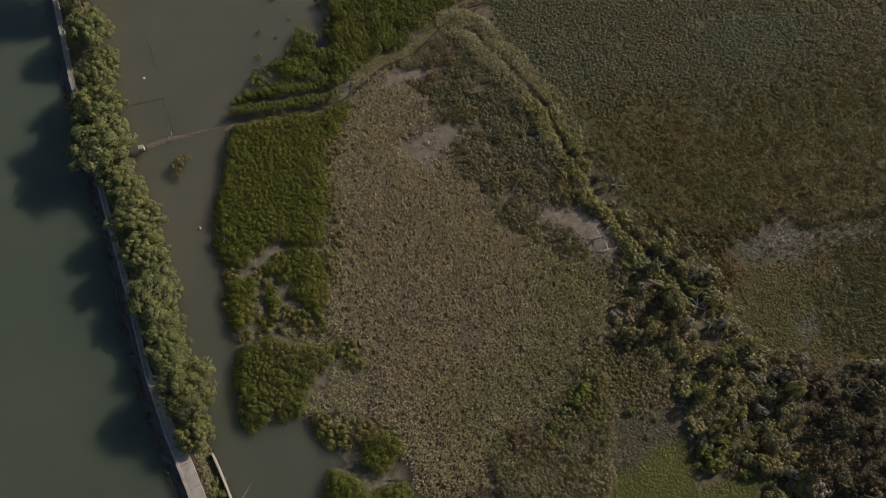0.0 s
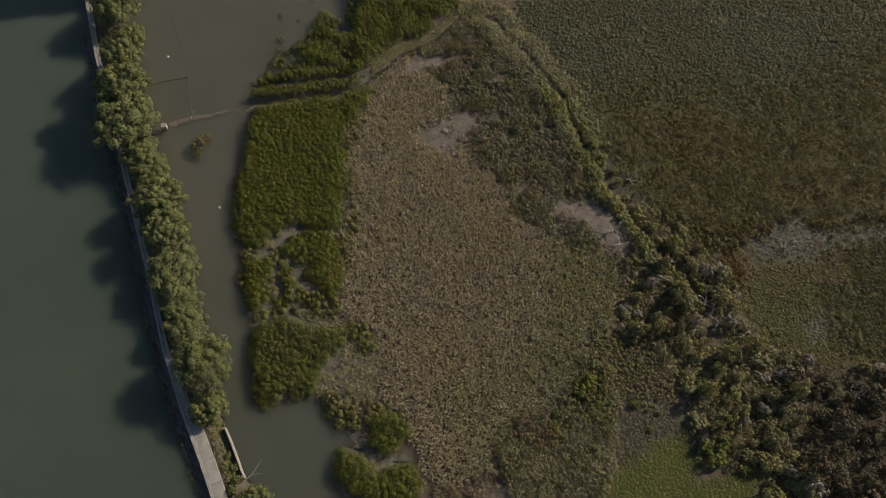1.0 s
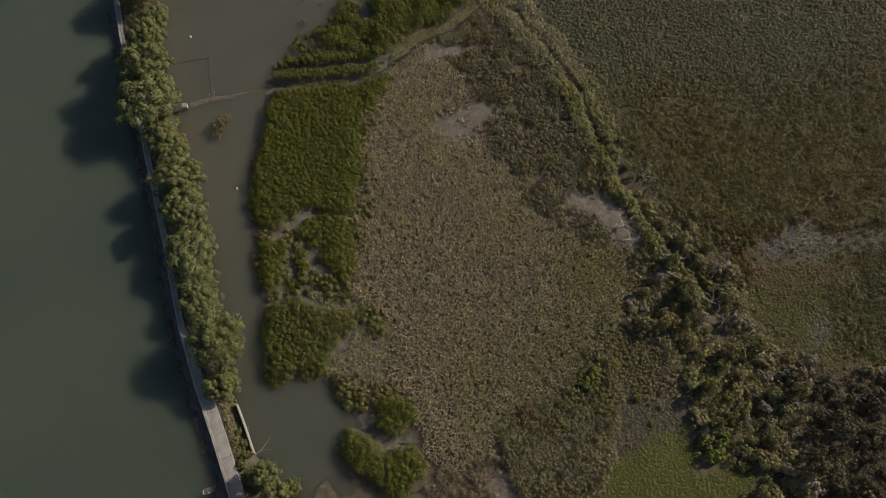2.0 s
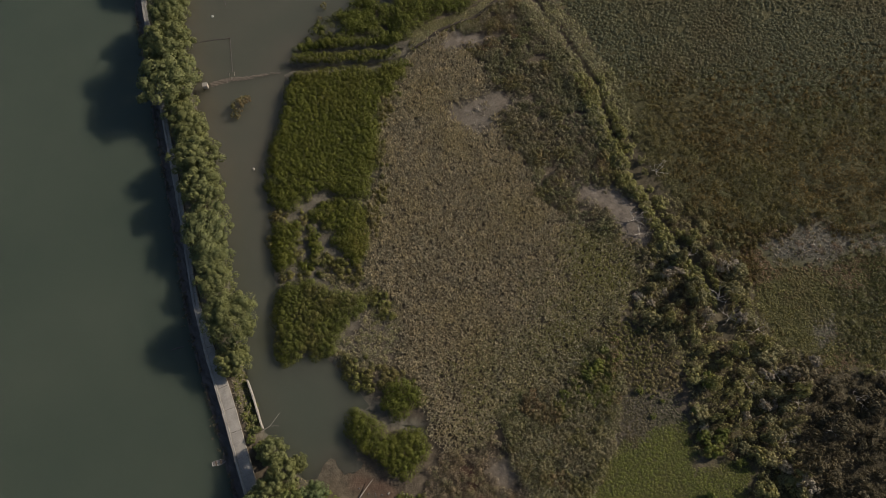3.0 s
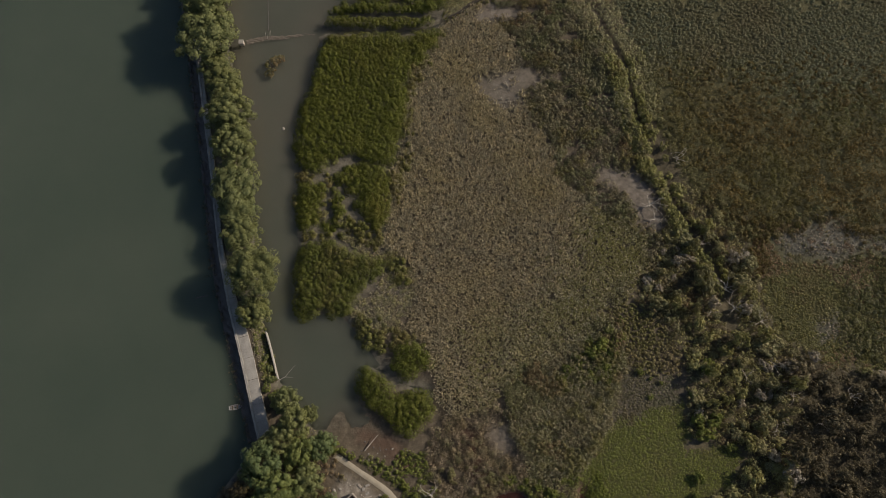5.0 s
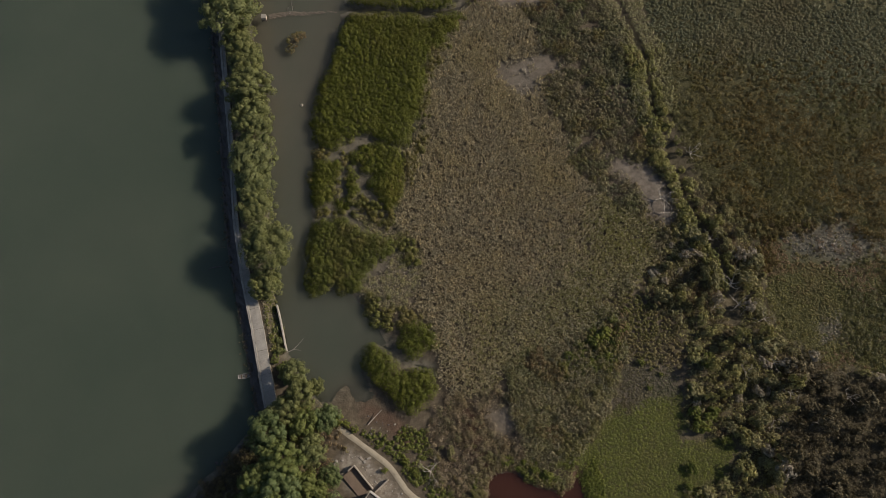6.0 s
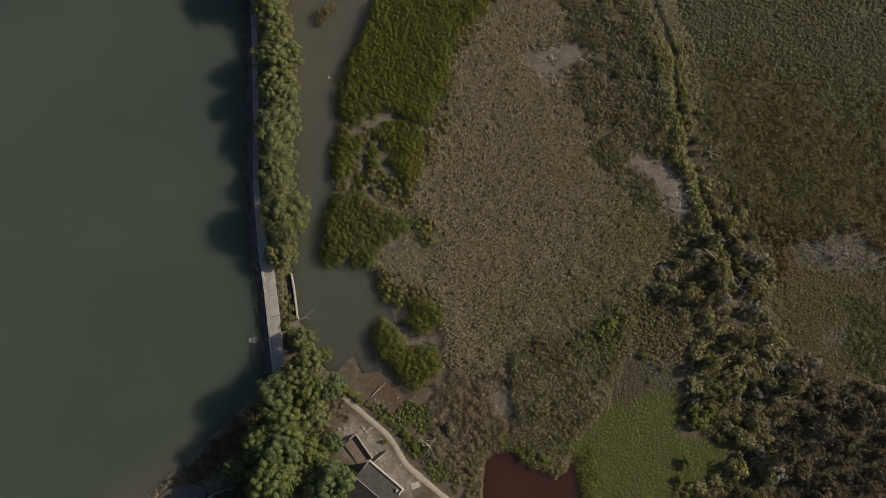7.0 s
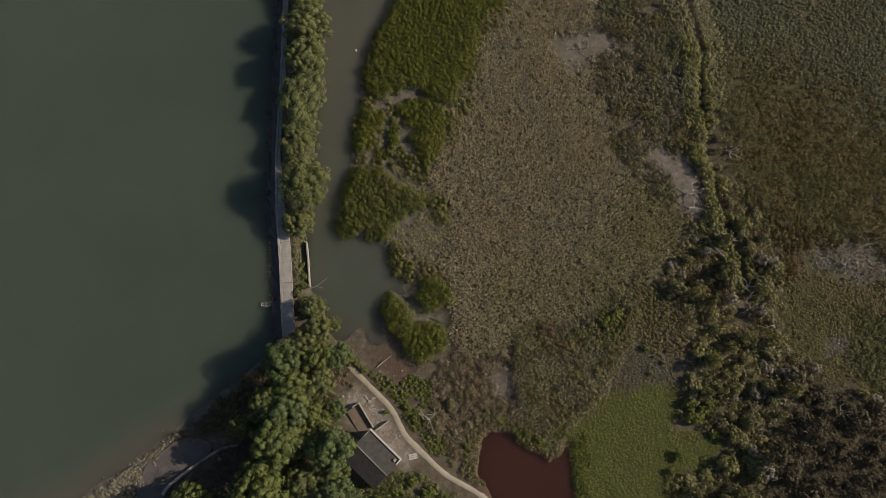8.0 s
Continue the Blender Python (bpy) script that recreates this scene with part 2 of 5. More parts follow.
def scatter(poly, spacing, rng, ragged=0.8, lump=3.0, holes=()):
    """Random places inside an outline with a ragged edge, at about that spacing."""
    p = np.array(poly)
    gx, gy = np.meshgrid(np.arange(p[:, 0].min() - 1, p[:, 0].max() + 1, spacing), np.arange(p[:, 1].min() - 1, p[:, 1].max() + 1, spacing))
    x = gx.ravel() + rng.uniform(-0.5, 0.5, gx.size) * spacing
    y = gy.ravel() + rng.uniform(-0.5, 0.5, gx.size) * spacing
    keep = within(poly, x, y) + ragged * waves(x, y, lump) + 0.6 * ragged * rng.uniform(-1, 1, x.size) > 0
    keep &= line_gap(TRACK_N, x, y) > 0.45
    for hole in holes:
        keep &= within(hole, x, y) + ragged * waves(x + 50, y, lump) + 1.3 * rng.uniform(-1, 1, x.size) < 0
    return x[keep], y[keep]


# ---- mesh makers ----
def mesh_from(name, verts, faces, mat, smooth=False, second=None, first_of_second=0):
    """A mesh from arrays; all faces have the same number of corners. Faces from first_of_second on take the second material."""
    verts, faces = np.asarray(verts, np.float32), np.asarray(faces, np.int32)
    me = bpy.data.meshes.new(name)
    k = faces.shape[1]
    me.vertices.add(len(verts))
    me.vertices.foreach_set("co", verts.ravel())
    me.loops.add(faces.size)
    me.loops.foreach_set("vertex_index", faces.ravel())
    me.polygons.add(len(faces))
    me.polygons.foreach_set("loop_start", np.arange(0, faces.size, k, dtype=np.int32))
    me.polygons.foreach_set("use_smooth", np.full(len(faces), smooth))
    me.update(calc_edges=True)
    me.materials.append(mat)
    if second:
        me.materials.append(second)
        slots = np.zeros(len(faces), np.int32)
        slots[first_of_second:] = 1
        me.polygons.foreach_set("material_index", slots)
    return me


def part(name, bm, mat, parent, label=""):
    """One mesh object under a thing or a part; bm is a bmesh or a ready mesh."""
    me = bm
    if isinstance(bm, bmesh.types.BMesh):
        me = bpy.data.meshes.new(name)
        bm.to_mesh(me)
        bm.free()
        me.materials.append(mat)
    ob = new(name, me)
    ob.parent = parent
    return tagged(ob, label)


def unit(v):
    return v / np.maximum(np.linalg.norm(v, axis=-1, keepdims=True), 1e-9)


def leaf_cloud(name, centre, normal, size, rng, mat, wild=0.7, slim=0.6, even=0.6):
    """Leaf sprays: small pointed blades that face about the given way, shaded in part like the mass they form."""
    n = unit(normal + wild * rng.normal(size=centre.shape))
    t = unit(np.cross(n, rng.normal(size=centre.shape)))
    b = np.cross(n, t)
    s = np.asarray(size)[:, None] * rng.uniform(0.7, 1.3, (len(centre), 1))
    v = np.stack([centre + t * s * 1.2, centre - t * s * 0.8 + b * s * slim * 1.3, centre - t * s * 0.8 - b * s * slim * 1.3], 1).reshape(-1, 3)
    me = mesh_from(name, v, np.arange(len(v)).reshape(-1, 3), mat, True)
    me.normals_split_custom_set_from_vertices(np.repeat(unit((1 - even) * n + even * unit(normal)), 3, 0).tolist())
    return me


def tubes(name, paths, mat, sides=6):
    """Round tapered bars along lines of (x, y, z, radius)."""
    verts, faces = [], []
    for path in paths:
        p = np.array(path, float)
        for i in range(len(p)):
            d = p[min(i + 1, len(p) - 1), :3] - p[max(i - 1, 0), :3]
            d = d / max(np.linalg.norm(d), 1e-6)
            a = np.cross(d, (0.3, 0.5, 0.81) if abs(d[2]) < 0.8 else (1, 0, 0))
            a /= np.linalg.norm(a)
            b = np.cross(d, a)
            for k in range(sides):
                w = 2 * math.pi * k / sides
                verts.append(p[i, :3] + p[i, 3] * (math.cos(w) * a + math.sin(w) * b))
        at = len(verts) - sides * len(p)
        for i in range(len(p) - 1):
            for k in range(sides):
                j = (k + 1) % sides
                faces.append((at + i * sides + k, at + i * sides + j, at + (i + 1) * sides + j, at + (i + 1) * sides + k))
    return mesh_from(name, verts, faces, mat, True)


def sweep(name, line, profile, mat, rough=0.0, rng=None, heights=None, widths=None, fixed=0.0):
    """A profile of (sideways to the right, up) drawn along a plan line; widths scale what lies further out than fixed."""
    p = np.array(line, float)
    d = unit(np.gradient(p, axis=0))
    side = np.stack([d[:, 1], -d[:, 0]], 1)
    k = len(profile)
    verts = []
    for i in range(len(p)):
        base = 0.0 if heights is None else heights[i]
        for off, up in profile:
            j = rng.normal(0, rough, 3) if rng is not None else (0, 0, 0)
            if widths is not None and off > fixed:
                off = fixed + (off - fixed) * widths[i]
            verts.append((p[i, 0] + side[i, 0] * off + j[0], p[i, 1] + side[i, 1] * off + j[1], base + up + j[2]))
    faces = [(i * k + q, i * k + q + 1, (i + 1) * k + q + 1, (i + 1) * k + q) for i in range(len(p) - 1) for q in range(k - 1)]
    me = mesh_from(name, verts, faces, mat)
    bm = bmesh.new()
    bm.from_mesh(me)
    bmesh.ops.recalc_face_normals(bm, faces=bm.faces)
    bm.to_mesh(me)
    bm.free()
    return me


def box(bm, x0, y0, z0, x1, y1, z1, bevel=0.0):
    made = bmesh.ops.create_cube(bm, size=1.0, matrix=Matrix.LocRotScale(((x0 + x1) / 2, (y0 + y1) / 2, (z0 + z1) / 2), None, (x1 - x0, y1 - y0, z1 - z0)))
    if bevel:
        bmesh.ops.bevel(bm, geom=list({e for v in made["verts"] for e in v.link_edges}), offset=bevel, segments=1, affect="EDGES")
    return bm


# ---- materials ----
def material(name):
    mat = bpy.data.materials.new(name)
    mat.use_nodes = True
    return mat, mat.node_tree.nodes, mat.node_tree.links, mat.node_tree.nodes["Principled BSDF"]


def ramp(nodes, links, source, stops):
    node = nodes.new("ShaderNodeValToRGB")
    el = node.color_ramp.elements
    while len(el) < len(stops):
        el.new(0.5)
    for e, (at, colour) in zip(el, stops):
        e.position, e.color = at, (*colour, 1)
    links.new(source, node.inputs["Fac"])
    return node.outputs["Color"]


def noise_of(nodes, links, scale, detail=4.0, rough=0.6):
    """Noise over the world's metres; scale: lumps per metre."""
    geo = nodes.new("ShaderNodeNewGeometry")
    node = nodes.new("ShaderNodeTexNoise")
    node.inputs["Scale"].default_value, node.inputs["Detail"].default_value, node.inputs["Roughness"].default_value = scale, detail, rough
    links.new(geo.outputs["Position"], node.inputs["Vector"])
    return node.outputs["Fac"]


def mix(nodes, links, fac, a, b, how="MIX"):
    node = nodes.new("ShaderNodeMix")
    node.data_type, node.blend_type = "RGBA", how
    for socket, value in ((node.inputs["Factor"], fac), (node.inputs["A"], a), (node.inputs["B"], b)):
        if isinstance(value, bpy.types.NodeSocket):
            links.new(value, socket)
        else:
            socket.default_value = value if isinstance(value, float) else (*value, 1)
    return node.outputs["Result"]


def band01(nodes, links, source, low, high):
    node = nodes.new("ShaderNodeMapRange")
    node.inputs["From Min"].default_value, node.inputs["From Max"].default_value = low, high
    links.new(source, node.inputs["Value"])
    return node.outputs["Result"]


def relief(nodes, links, bsdf, height, strength, distance):
    bump = nodes.new("ShaderNodeBump")
    bump.inputs["Strength"].default_value, bump.inputs["Distance"].default_value = strength, distance
    links.new(height, bump.inputs["Height"])
    links.new(bump.outputs["Normal"], bsdf.inputs["Normal"])


def foliage(name, dark, middle, light, patch=None, patch_scale=0.06, low=0.45, high=0.65, glow=0.2, spread=0.6):
    """Leaves: each its own tone, each plant its own shade, and patches of another hue."""
    mat, nodes, links, bsdf = material(name)
    geo, info = nodes.new("ShaderNodeNewGeometry"), nodes.new("ShaderNodeObjectInfo")
    calm = [tuple(m + spread * (c - m) for c, m in zip(tone, middle)) for tone in (dark, middle, light)]
    tone = ramp(nodes, links, geo.outputs["Random Per Island"], list(zip((0.0, 0.5, 1.0), calm)))
    clump = ramp(nodes, links, noise_of(nodes, links, 0.55, 3.0, 0.7), [(0.3, (0.74, 0.78, 0.82)), (0.5, (1.0, 1.0, 1.0)), (0.7, (1.22, 1.18, 1.06))])
    tone = mix(nodes, links, 1.0, tone, clump, "MULTIPLY")
    if patch:
        tone = mix(nodes, links, band01(nodes, links, noise_of(nodes, links, patch_scale, 5.0), low, high), tone, patch)
    tone = mix(nodes, links, band01(nodes, links, info.outputs["Random"], -0.6, 1.6), tone,
               mix(nodes, links, 1.0, tone, (1.12, 1.03, 0.85), "MULTIPLY"))
    links.new(tone, bsdf.inputs["Base Color"])
    bsdf.inputs["Roughness"].default_value = 0.6
    bsdf.inputs["Specular IOR Level"].default_value = 0.25
    thin = nodes.new("ShaderNodeBsdfTranslucent")
    links.new(tone, thin.inputs["Color"])
    both = nodes.new("ShaderNodeMixShader")
    both.inputs["Fac"].default_value = glow
    links.new(bsdf.outputs["BSDF"], both.inputs[1])
    links.new(thin.outputs["BSDF"], both.inputs[2])
    links.new(both.outputs["Shader"], nodes["Material Output"].inputs["Surface"])
    return mat


def stony(name, base, dirt, scale=1.2, rough=0.9, bump=0.4, fine=9.0):
    """Concrete, plaster, stone: base colour with stains and grain."""
    mat, nodes, links, bsdf = material(name)
    stain = band01(nodes, links, noise_of(nodes, links, scale, 6.0, 0.65), 0.4, 0.68)
    tone = mix(nodes, links, stain, base, dirt)
    grain = noise_of(nodes, links, fine, 3.0)
    tone = mix(nodes, links, 0.35, tone, ramp(nodes, links, grain, [(0.3, tuple(c * 0.55 for c in base)), (0.7, tuple(min(1, c * 1.3) for c in base))]))
    links.new(tone, bsdf.inputs["Base Color"])
    bsdf.inputs["Roughness"].default_value = rough
    relief(nodes, links, bsdf, grain, bump, 0.03)
    return mat


MANGROVE = foliage("mangrove_leaves", (0.084, 0.101, 0.018), (0.104, 0.123, 0.020), (0.130, 0.147, 0.027), (0.137, 0.131, 0.025), 0.07, 0.5, 0.8)
MANGROVE_PALE = foliage("pale_mangrove_leaves", (0.085, 0.096, 0.028), (0.14, 0.152, 0.046), (0.2, 0.202, 0.072), (0.2, 0.168, 0.07), 0.12)
TREE_LEAF = foliage("tree_leaves", (0.111, 0.132, 0.058), (0.161, 0.185, 0.079), (0.227, 0.245, 0.112))
TREE_DEEP = foliage("deep_green_tree_leaves", (0.077, 0.116, 0.050), (0.123, 0.167, 0.073), (0.182, 0.220, 0.105))
TREE_GREEN = foliage("green_tree_leaves", (0.095, 0.129, 0.043), (0.148, 0.185, 0.064), (0.217, 0.244, 0.095))
BUSH_DARK = foliage("dark_bush_leaves", (0.128, 0.133, 0.068), (0.235, 0.235, 0.126), (0.393, 0.370, 0.224), spread=1.0)
BUSH_LIME = foliage("lime_bush_leaves", (0.172, 0.181, 0.076), (0.290, 0.291, 0.128), (0.427, 0.405, 0.208), spread=1.0)
BUSH_DUSK = foliage("dusky_bush_leaves", (0.062, 0.059, 0.040), (0.119, 0.107, 0.071), (0.216, 0.193, 0.129), spread=1.0)
BUSH_GREY = foliage("grey_bush_leaves", (0.186, 0.181, 0.153), (0.339, 0.319, 0.278), (0.511, 0.466, 0.433), spread=1.0)
SCRUB = foliage("scrub_leaves", (0.13, 0.115, 0.063), (0.24, 0.215, 0.125), (0.37, 0.335, 0.21), (0.17, 0.175, 0.07), 0.11, 0.42, 0.64)
SCRUB_BROWN = foliage("brown_scrub_leaves", (0.110, 0.098, 0.063), (0.214, 0.195, 0.130), (0.363, 0.344, 0.243), (0.156, 0.172, 0.083), 0.13, 0.45, 0.64)
REEDS = foliage("dry_reeds", (0.229, 0.211, 0.162), (0.441, 0.412, 0.327), (0.596, 0.563, 0.461), (0.459, 0.418, 0.276), 0.045, 0.48, 0.64, 0.35)
PLUMES = foliage("pale_reed_plumes", (0.302, 0.280, 0.217), (0.442, 0.417, 0.332), (0.582, 0.560, 0.462), (0.432, 0.407, 0.271), 0.045, 0.48, 0.64, 0.35)
REEDS_OLIVE = foliage("olive_dry_reeds", (0.206, 0.201, 0.121), (0.390, 0.385, 0.242), (0.535, 0.527, 0.350), (0.346, 0.355, 0.156), 0.06, 0.45, 0.64, 0.35)
MANGROVE_DULL = foliage("dull_mangrove_leaves", (0.080, 0.098, 0.021), (0.102, 0.120, 0.026), (0.130, 0.146, 0.037), (0.140, 0.122, 0.045), 0.1, 0.5, 0.68)
SEDGE = foliage("marsh_sedge", (0.080, 0.091, 0.038), (0.124, 0.136, 0.059), (0.172, 0.182, 0.091), (0.158, 0.136, 0.058), 0.035, 0.46, 0.64, 0.25)
SEDGE_GREY = foliage("grey_marsh_sedge", (0.130, 0.142, 0.086), (0.185, 0.195, 0.123), (0.246, 0.250, 0.170), (0.200, 0.174, 0.102), 0.035, 0.48, 0.64, 0.25)
RUST = foliage("rusty_sedge", (0.082, 0.062, 0.019), (0.134, 0.100, 0.031), (0.195, 0.147, 0.052), (0.112, 0.109, 0.031), 0.06, 0.5, 0.65, 0.25)
TURF = foliage("turf_blades", (0.121, 0.150, 0.035), (0.166, 0.200, 0.048), (0.215, 0.243, 0.068), (0.192, 0.185, 0.072), 0.09, 0.5, 0.7)
TURF_BROWN = foliage("brown_turf_blades", (0.168, 0.113, 0.074), (0.238, 0.165, 0.110), (0.321, 0.224, 0.155), (0.224, 0.176, 0.084), 0.12, 0.5, 0.68)
TURF_OLIVE = foliage("olive_turf_blades", (0.138, 0.143, 0.055), (0.186, 0.188, 0.073), (0.246, 0.237, 0.102), (0.221, 0.179, 0.091), 0.09, 0.5, 0.68)
UNDERGROWTH = foliage("undergrowth_leaves", (0.089, 0.092, 0.039), (0.170, 0.166, 0.071), (0.280, 0.250, 0.122), (0.192, 0.138, 0.084), 0.12)
BANK_LEAF = foliage("pale_bank_grass_blades", (0.196, 0.201, 0.115), (0.345, 0.345, 0.213), (0.517, 0.500, 0.345), (0.287, 0.293, 0.127), 0.09, 0.5, 0.66)
HEDGE_LEAF = foliage("bright_hedge_leaves", (0.136, 0.147, 0.053), (0.242, 0.253, 0.095), (0.359, 0.346, 0.160))
HERB = foliage("fresh_green_leaves", (0.1, 0.125, 0.03), (0.17, 0.205, 0.052), (0.27, 0.29, 0.09))
HERB_DARK = foliage("deep_green_herbs", (0.075, 0.092, 0.022), (0.11, 0.132, 0.032), (0.15, 0.17, 0.05))
DEAD_REEDS = foliage("dead_reed_straw", (0.192, 0.160, 0.125), (0.282, 0.241, 0.189), (0.397, 0.346, 0.275), (0.230, 0.192, 0.115), 0.1, 0.45, 0.65)
PALE_MUD = stony("pale_mud_and_shells", (0.16, 0.135, 0.11), (0.09, 0.076, 0.06), 1.6)
BARK = stony("bark", (0.12, 0.09, 0.065), (0.06, 0.045, 0.035), 3.0)
DEADWOOD = stony("bleached_wood", (0.5, 0.455, 0.4), (0.33, 0.29, 0.25), 4.0)
CONCRETE = stony("worn_concrete", (0.37, 0.35, 0.32), (0.22, 0.205, 0.185), 0.5)
DARK_STONE = stony("stained_stone", (0.13, 0.115, 0.11), (0.06, 0.055, 0.05), 0.8)
WHITEWASH = stony("whitewashed_wall", (0.62, 0.6, 0.56), (0.36, 0.33, 0.29), 1.4)
PLASTER = stony("grimy_plaster", (0.4, 0.36, 0.31), (0.22, 0.19, 0.16), 0.9)
ROOFING = stony("weathered_roof_sheet", (0.072, 0.066, 0.063), (0.028, 0.027, 0.027), 1.1, 0.85, 0.3, 8.0)
BROWN_DECK = stony("brown_paved_floor", (0.2, 0.15, 0.115), (0.13, 0.1, 0.08), 0.9)
DUST = stony("pale_trodden_earth", (0.42, 0.375, 0.295), (0.3, 0.26, 0.195), 0.8)
DARK_TRACK = stony("dark_brown_track", (0.04, 0.032, 0.023), (0.024, 0.019, 0.014), 0.8)
SLABSTONE = stony("dull_slipway_concrete", (0.125, 0.11, 0.105), (0.055, 0.048, 0.043), 0.45, fine=3.0)
BOAT_PAINT = stony("faded_boat_paint", (0.34, 0.33, 0.33), (0.2, 0.19, 0.19), 3.0)


def ground_material():
    mat, nodes, links, bsdf = material("wet_soil_and_litter")

    def zone(name):
        node = nodes.new("ShaderNodeAttribute")
        node.attribute_name = name
        return node.outputs["Fac"]

    def tones(a, b, c, scale):
        return ramp(nodes, links, noise_of(nodes, links, scale, 6.0, 0.65), [(0.3, a), (0.5, b), (0.7, c)])

    tone = tones((0.06, 0.048, 0.034), (0.1, 0.08, 0.055), (0.16, 0.13, 0.09), 0.9)
    tone = mix(nodes, links, zone("litter"), tone, tones((0.06, 0.05, 0.036), (0.1, 0.086, 0.062), (0.16, 0.14, 0.104), 2.5))
    tone = mix(nodes, links, zone("turf"), tone, tones((0.042, 0.042, 0.015), (0.072, 0.069, 0.025), (0.115, 0.105, 0.042), 2.4))
    tone = mix(nodes, links, zone("grey"), tone, tones((0.062, 0.06, 0.048), (0.105, 0.1, 0.082), (0.175, 0.166, 0.14), 1.8))
    tone = mix(nodes, links, zone("sand"), tone, tones((0.11, 0.093, 0.077), (0.185, 0.16, 0.136), (0.28, 0.247, 0.212), 0.9))
    tone = mix(nodes, links, zone("dust"), tone, tones((0.15, 0.13, 0.108), (0.28, 0.25, 0.215), (0.5, 0.46, 0.41), 0.8))
    tone = mix(nodes, links, zone("silt"), tone, tones((0.08, 0.073, 0.055), (0.13, 0.12, 0.092), (0.19, 0.176, 0.136), 0.9))
    tone = mix(nodes, links, zone("rust"), tone, tones((0.075, 0.03, 0.022), (0.11, 0.045, 0.03), (0.16, 0.075, 0.05), 0.7))
    links.new(tone, bsdf.inputs["Base Color"])
    bsdf.inputs["Roughness"].default_value = 0.9
    relief(nodes, links, bsdf, noise_of(nodes, links, 3.5, 6.0, 0.7), 0.7, 0.15)
    return mat


def water_material(name, deep, silty, attribute):
    mat, nodes, links, bsdf = material(name)
    tone = deep
    if attribute:
        node = nodes.new("ShaderNodeAttribute")
        node.attribute_name = attribute
        tone = mix(nodes, links, node.outputs["Fac"], deep, silty)
    cloud = noise_of(nodes, links, 0.035, 4.0, 0.55)
    tone = mix(nodes, links, band01(nodes, links, cloud, 0.3, 0.75), tone, mix(nodes, links, 1.0, tone, (0.8, 0.86, 0.86), "MULTIPLY"))
    links.new(tone, bsdf.inputs["Base Color"])
    bsdf.inputs["Roughness"].default_value = 0.12
    bsdf.inputs["IOR"].default_value = 1.33
    bsdf.inputs["Specular IOR Level"].default_value = 0.8
    bsdf.inputs["Subsurface Weight"].default_value = 1.0
    bsdf.inputs["Subsurface Radius"].default_value = (1.0, 1.0, 1.0)
    bsdf.inputs["Subsurface Scale"].default_value = 20.0
    relief(nodes, links, bsdf, noise_of(nodes, links, 1.6, 3.0), 0.12, 0.05)
    return mat


GROUND = ground_material()
WATER = water_material("murky_water", (0.091, 0.112, 0.085), (0.141, 0.129, 0.101), "silt")
POND_WATER = water_material("rusty_pond_water", (0.078, 0.03, 0.02), (0.078, 0.03, 0.02), "")

# ---- ground and water ----
def spread(low, high, step, far):
    inner = np.arange(low, high + step, step)
    out = np.cumsum(np.geomspace(step, far / 3, 22))
    return np.r_[(low - out)[::-1], inner, high + out]


def sheet(name, xs, ys, height, mat):
    gx, gy = np.meshgrid(xs, ys)
    verts = np.stack([gx.ravel(), gy.ravel(), height(gx.ravel(), gy.ravel())], 1)
    n = len(xs)
    a = (np.arange(len(ys) - 1)[:, None] * n + np.arange(n - 1)).ravel()
    return mesh_from(name, verts, np.stack([a, a + 1, a + n + 1, a + n], 1), mat, True), gx.ravel(), gy.ravel()


def zone_layer(me, name, values):
    layer = me.attributes.new(name, "FLOAT", "POINT")
    layer.data.foreach_set("value", np.clip(values, 0, 1).astype(np.float32))


def build_ground():
    me, x, y = sheet("ground", spread(-104, 106, 0.9, 2600), spread(-50, 140, 0.9, 2600), ground_z, GROUND)
    w = waves(x, y, 2.5) * 0.9

    def area(poly, soft=1.2):
        return step01(within(poly, x, y) + w, -soft, soft)

    shore = within(LAND, x, y) + 0.7 * waves(x, y, 4.0)
    zone_layer(me, "turf", np.maximum.reduce([area(GRASS, 2.2), area(FIELD), 0.9 * area(MARSH), 0.3 * area(BAND)]))
    zone_layer(me, "litter", np.maximum.reduce([area(REED), 0.7 * area(SCRUB_S), area(MUD_W)]))
    zone_layer(me, "grey", np.maximum.reduce([0.9 * area(GREY_E, 2.0), 0.4 * area(GREY_S, 2.5), 0.6 * area(GREY_M, 2.0)]))
    bare = np.maximum.reduce([0.75 * area(BARE_MUD, 2.0), 0.7 * area(BARE_TIP), 0.3 * area(MUD_W), 0.5 * area(BARE_POOL, 3.0), 0.45 * area(BARE_S)])
    zone_layer(me, "dust", 0.65 * area(YARD))
    beach = step01(-np.abs(shore - 1.5), -3.2, -1) * step01(-y, 22, 27)
    zone_layer(me, "sand", np.maximum(bare, beach))
    west = step01(-x, 14, 22) * step01(y, 24, 34) * step01(-y, -112, -100)
    zone_layer(me, "silt", np.maximum(step01(-shore, -1.8, 0.3), 0.8 * west) * (1 - bare) * (1 - 0.85 * area(MUD_W)) * (1 - 0.7 * area(INLET)))
    red_mud = step01(-line_gap([(3, 12), (6.5, 6), (10, 2)], x, y) + w, -3.0, -0.6)
    red_mud = np.maximum(red_mud, 0.7 * step01(-line_gap([(-16, 8), (-11, 7), (-7, 4.5)], x, y) + w, -2.6, -0.4))
    zone_layer(me, "rust", np.maximum(area(POND, 1.6), 0.6 * red_mud))
    tagged(new("ground", me), "dark wet soil, mud, turf and bare patches of a marsh", "ground", kind="structure")


build_ground()


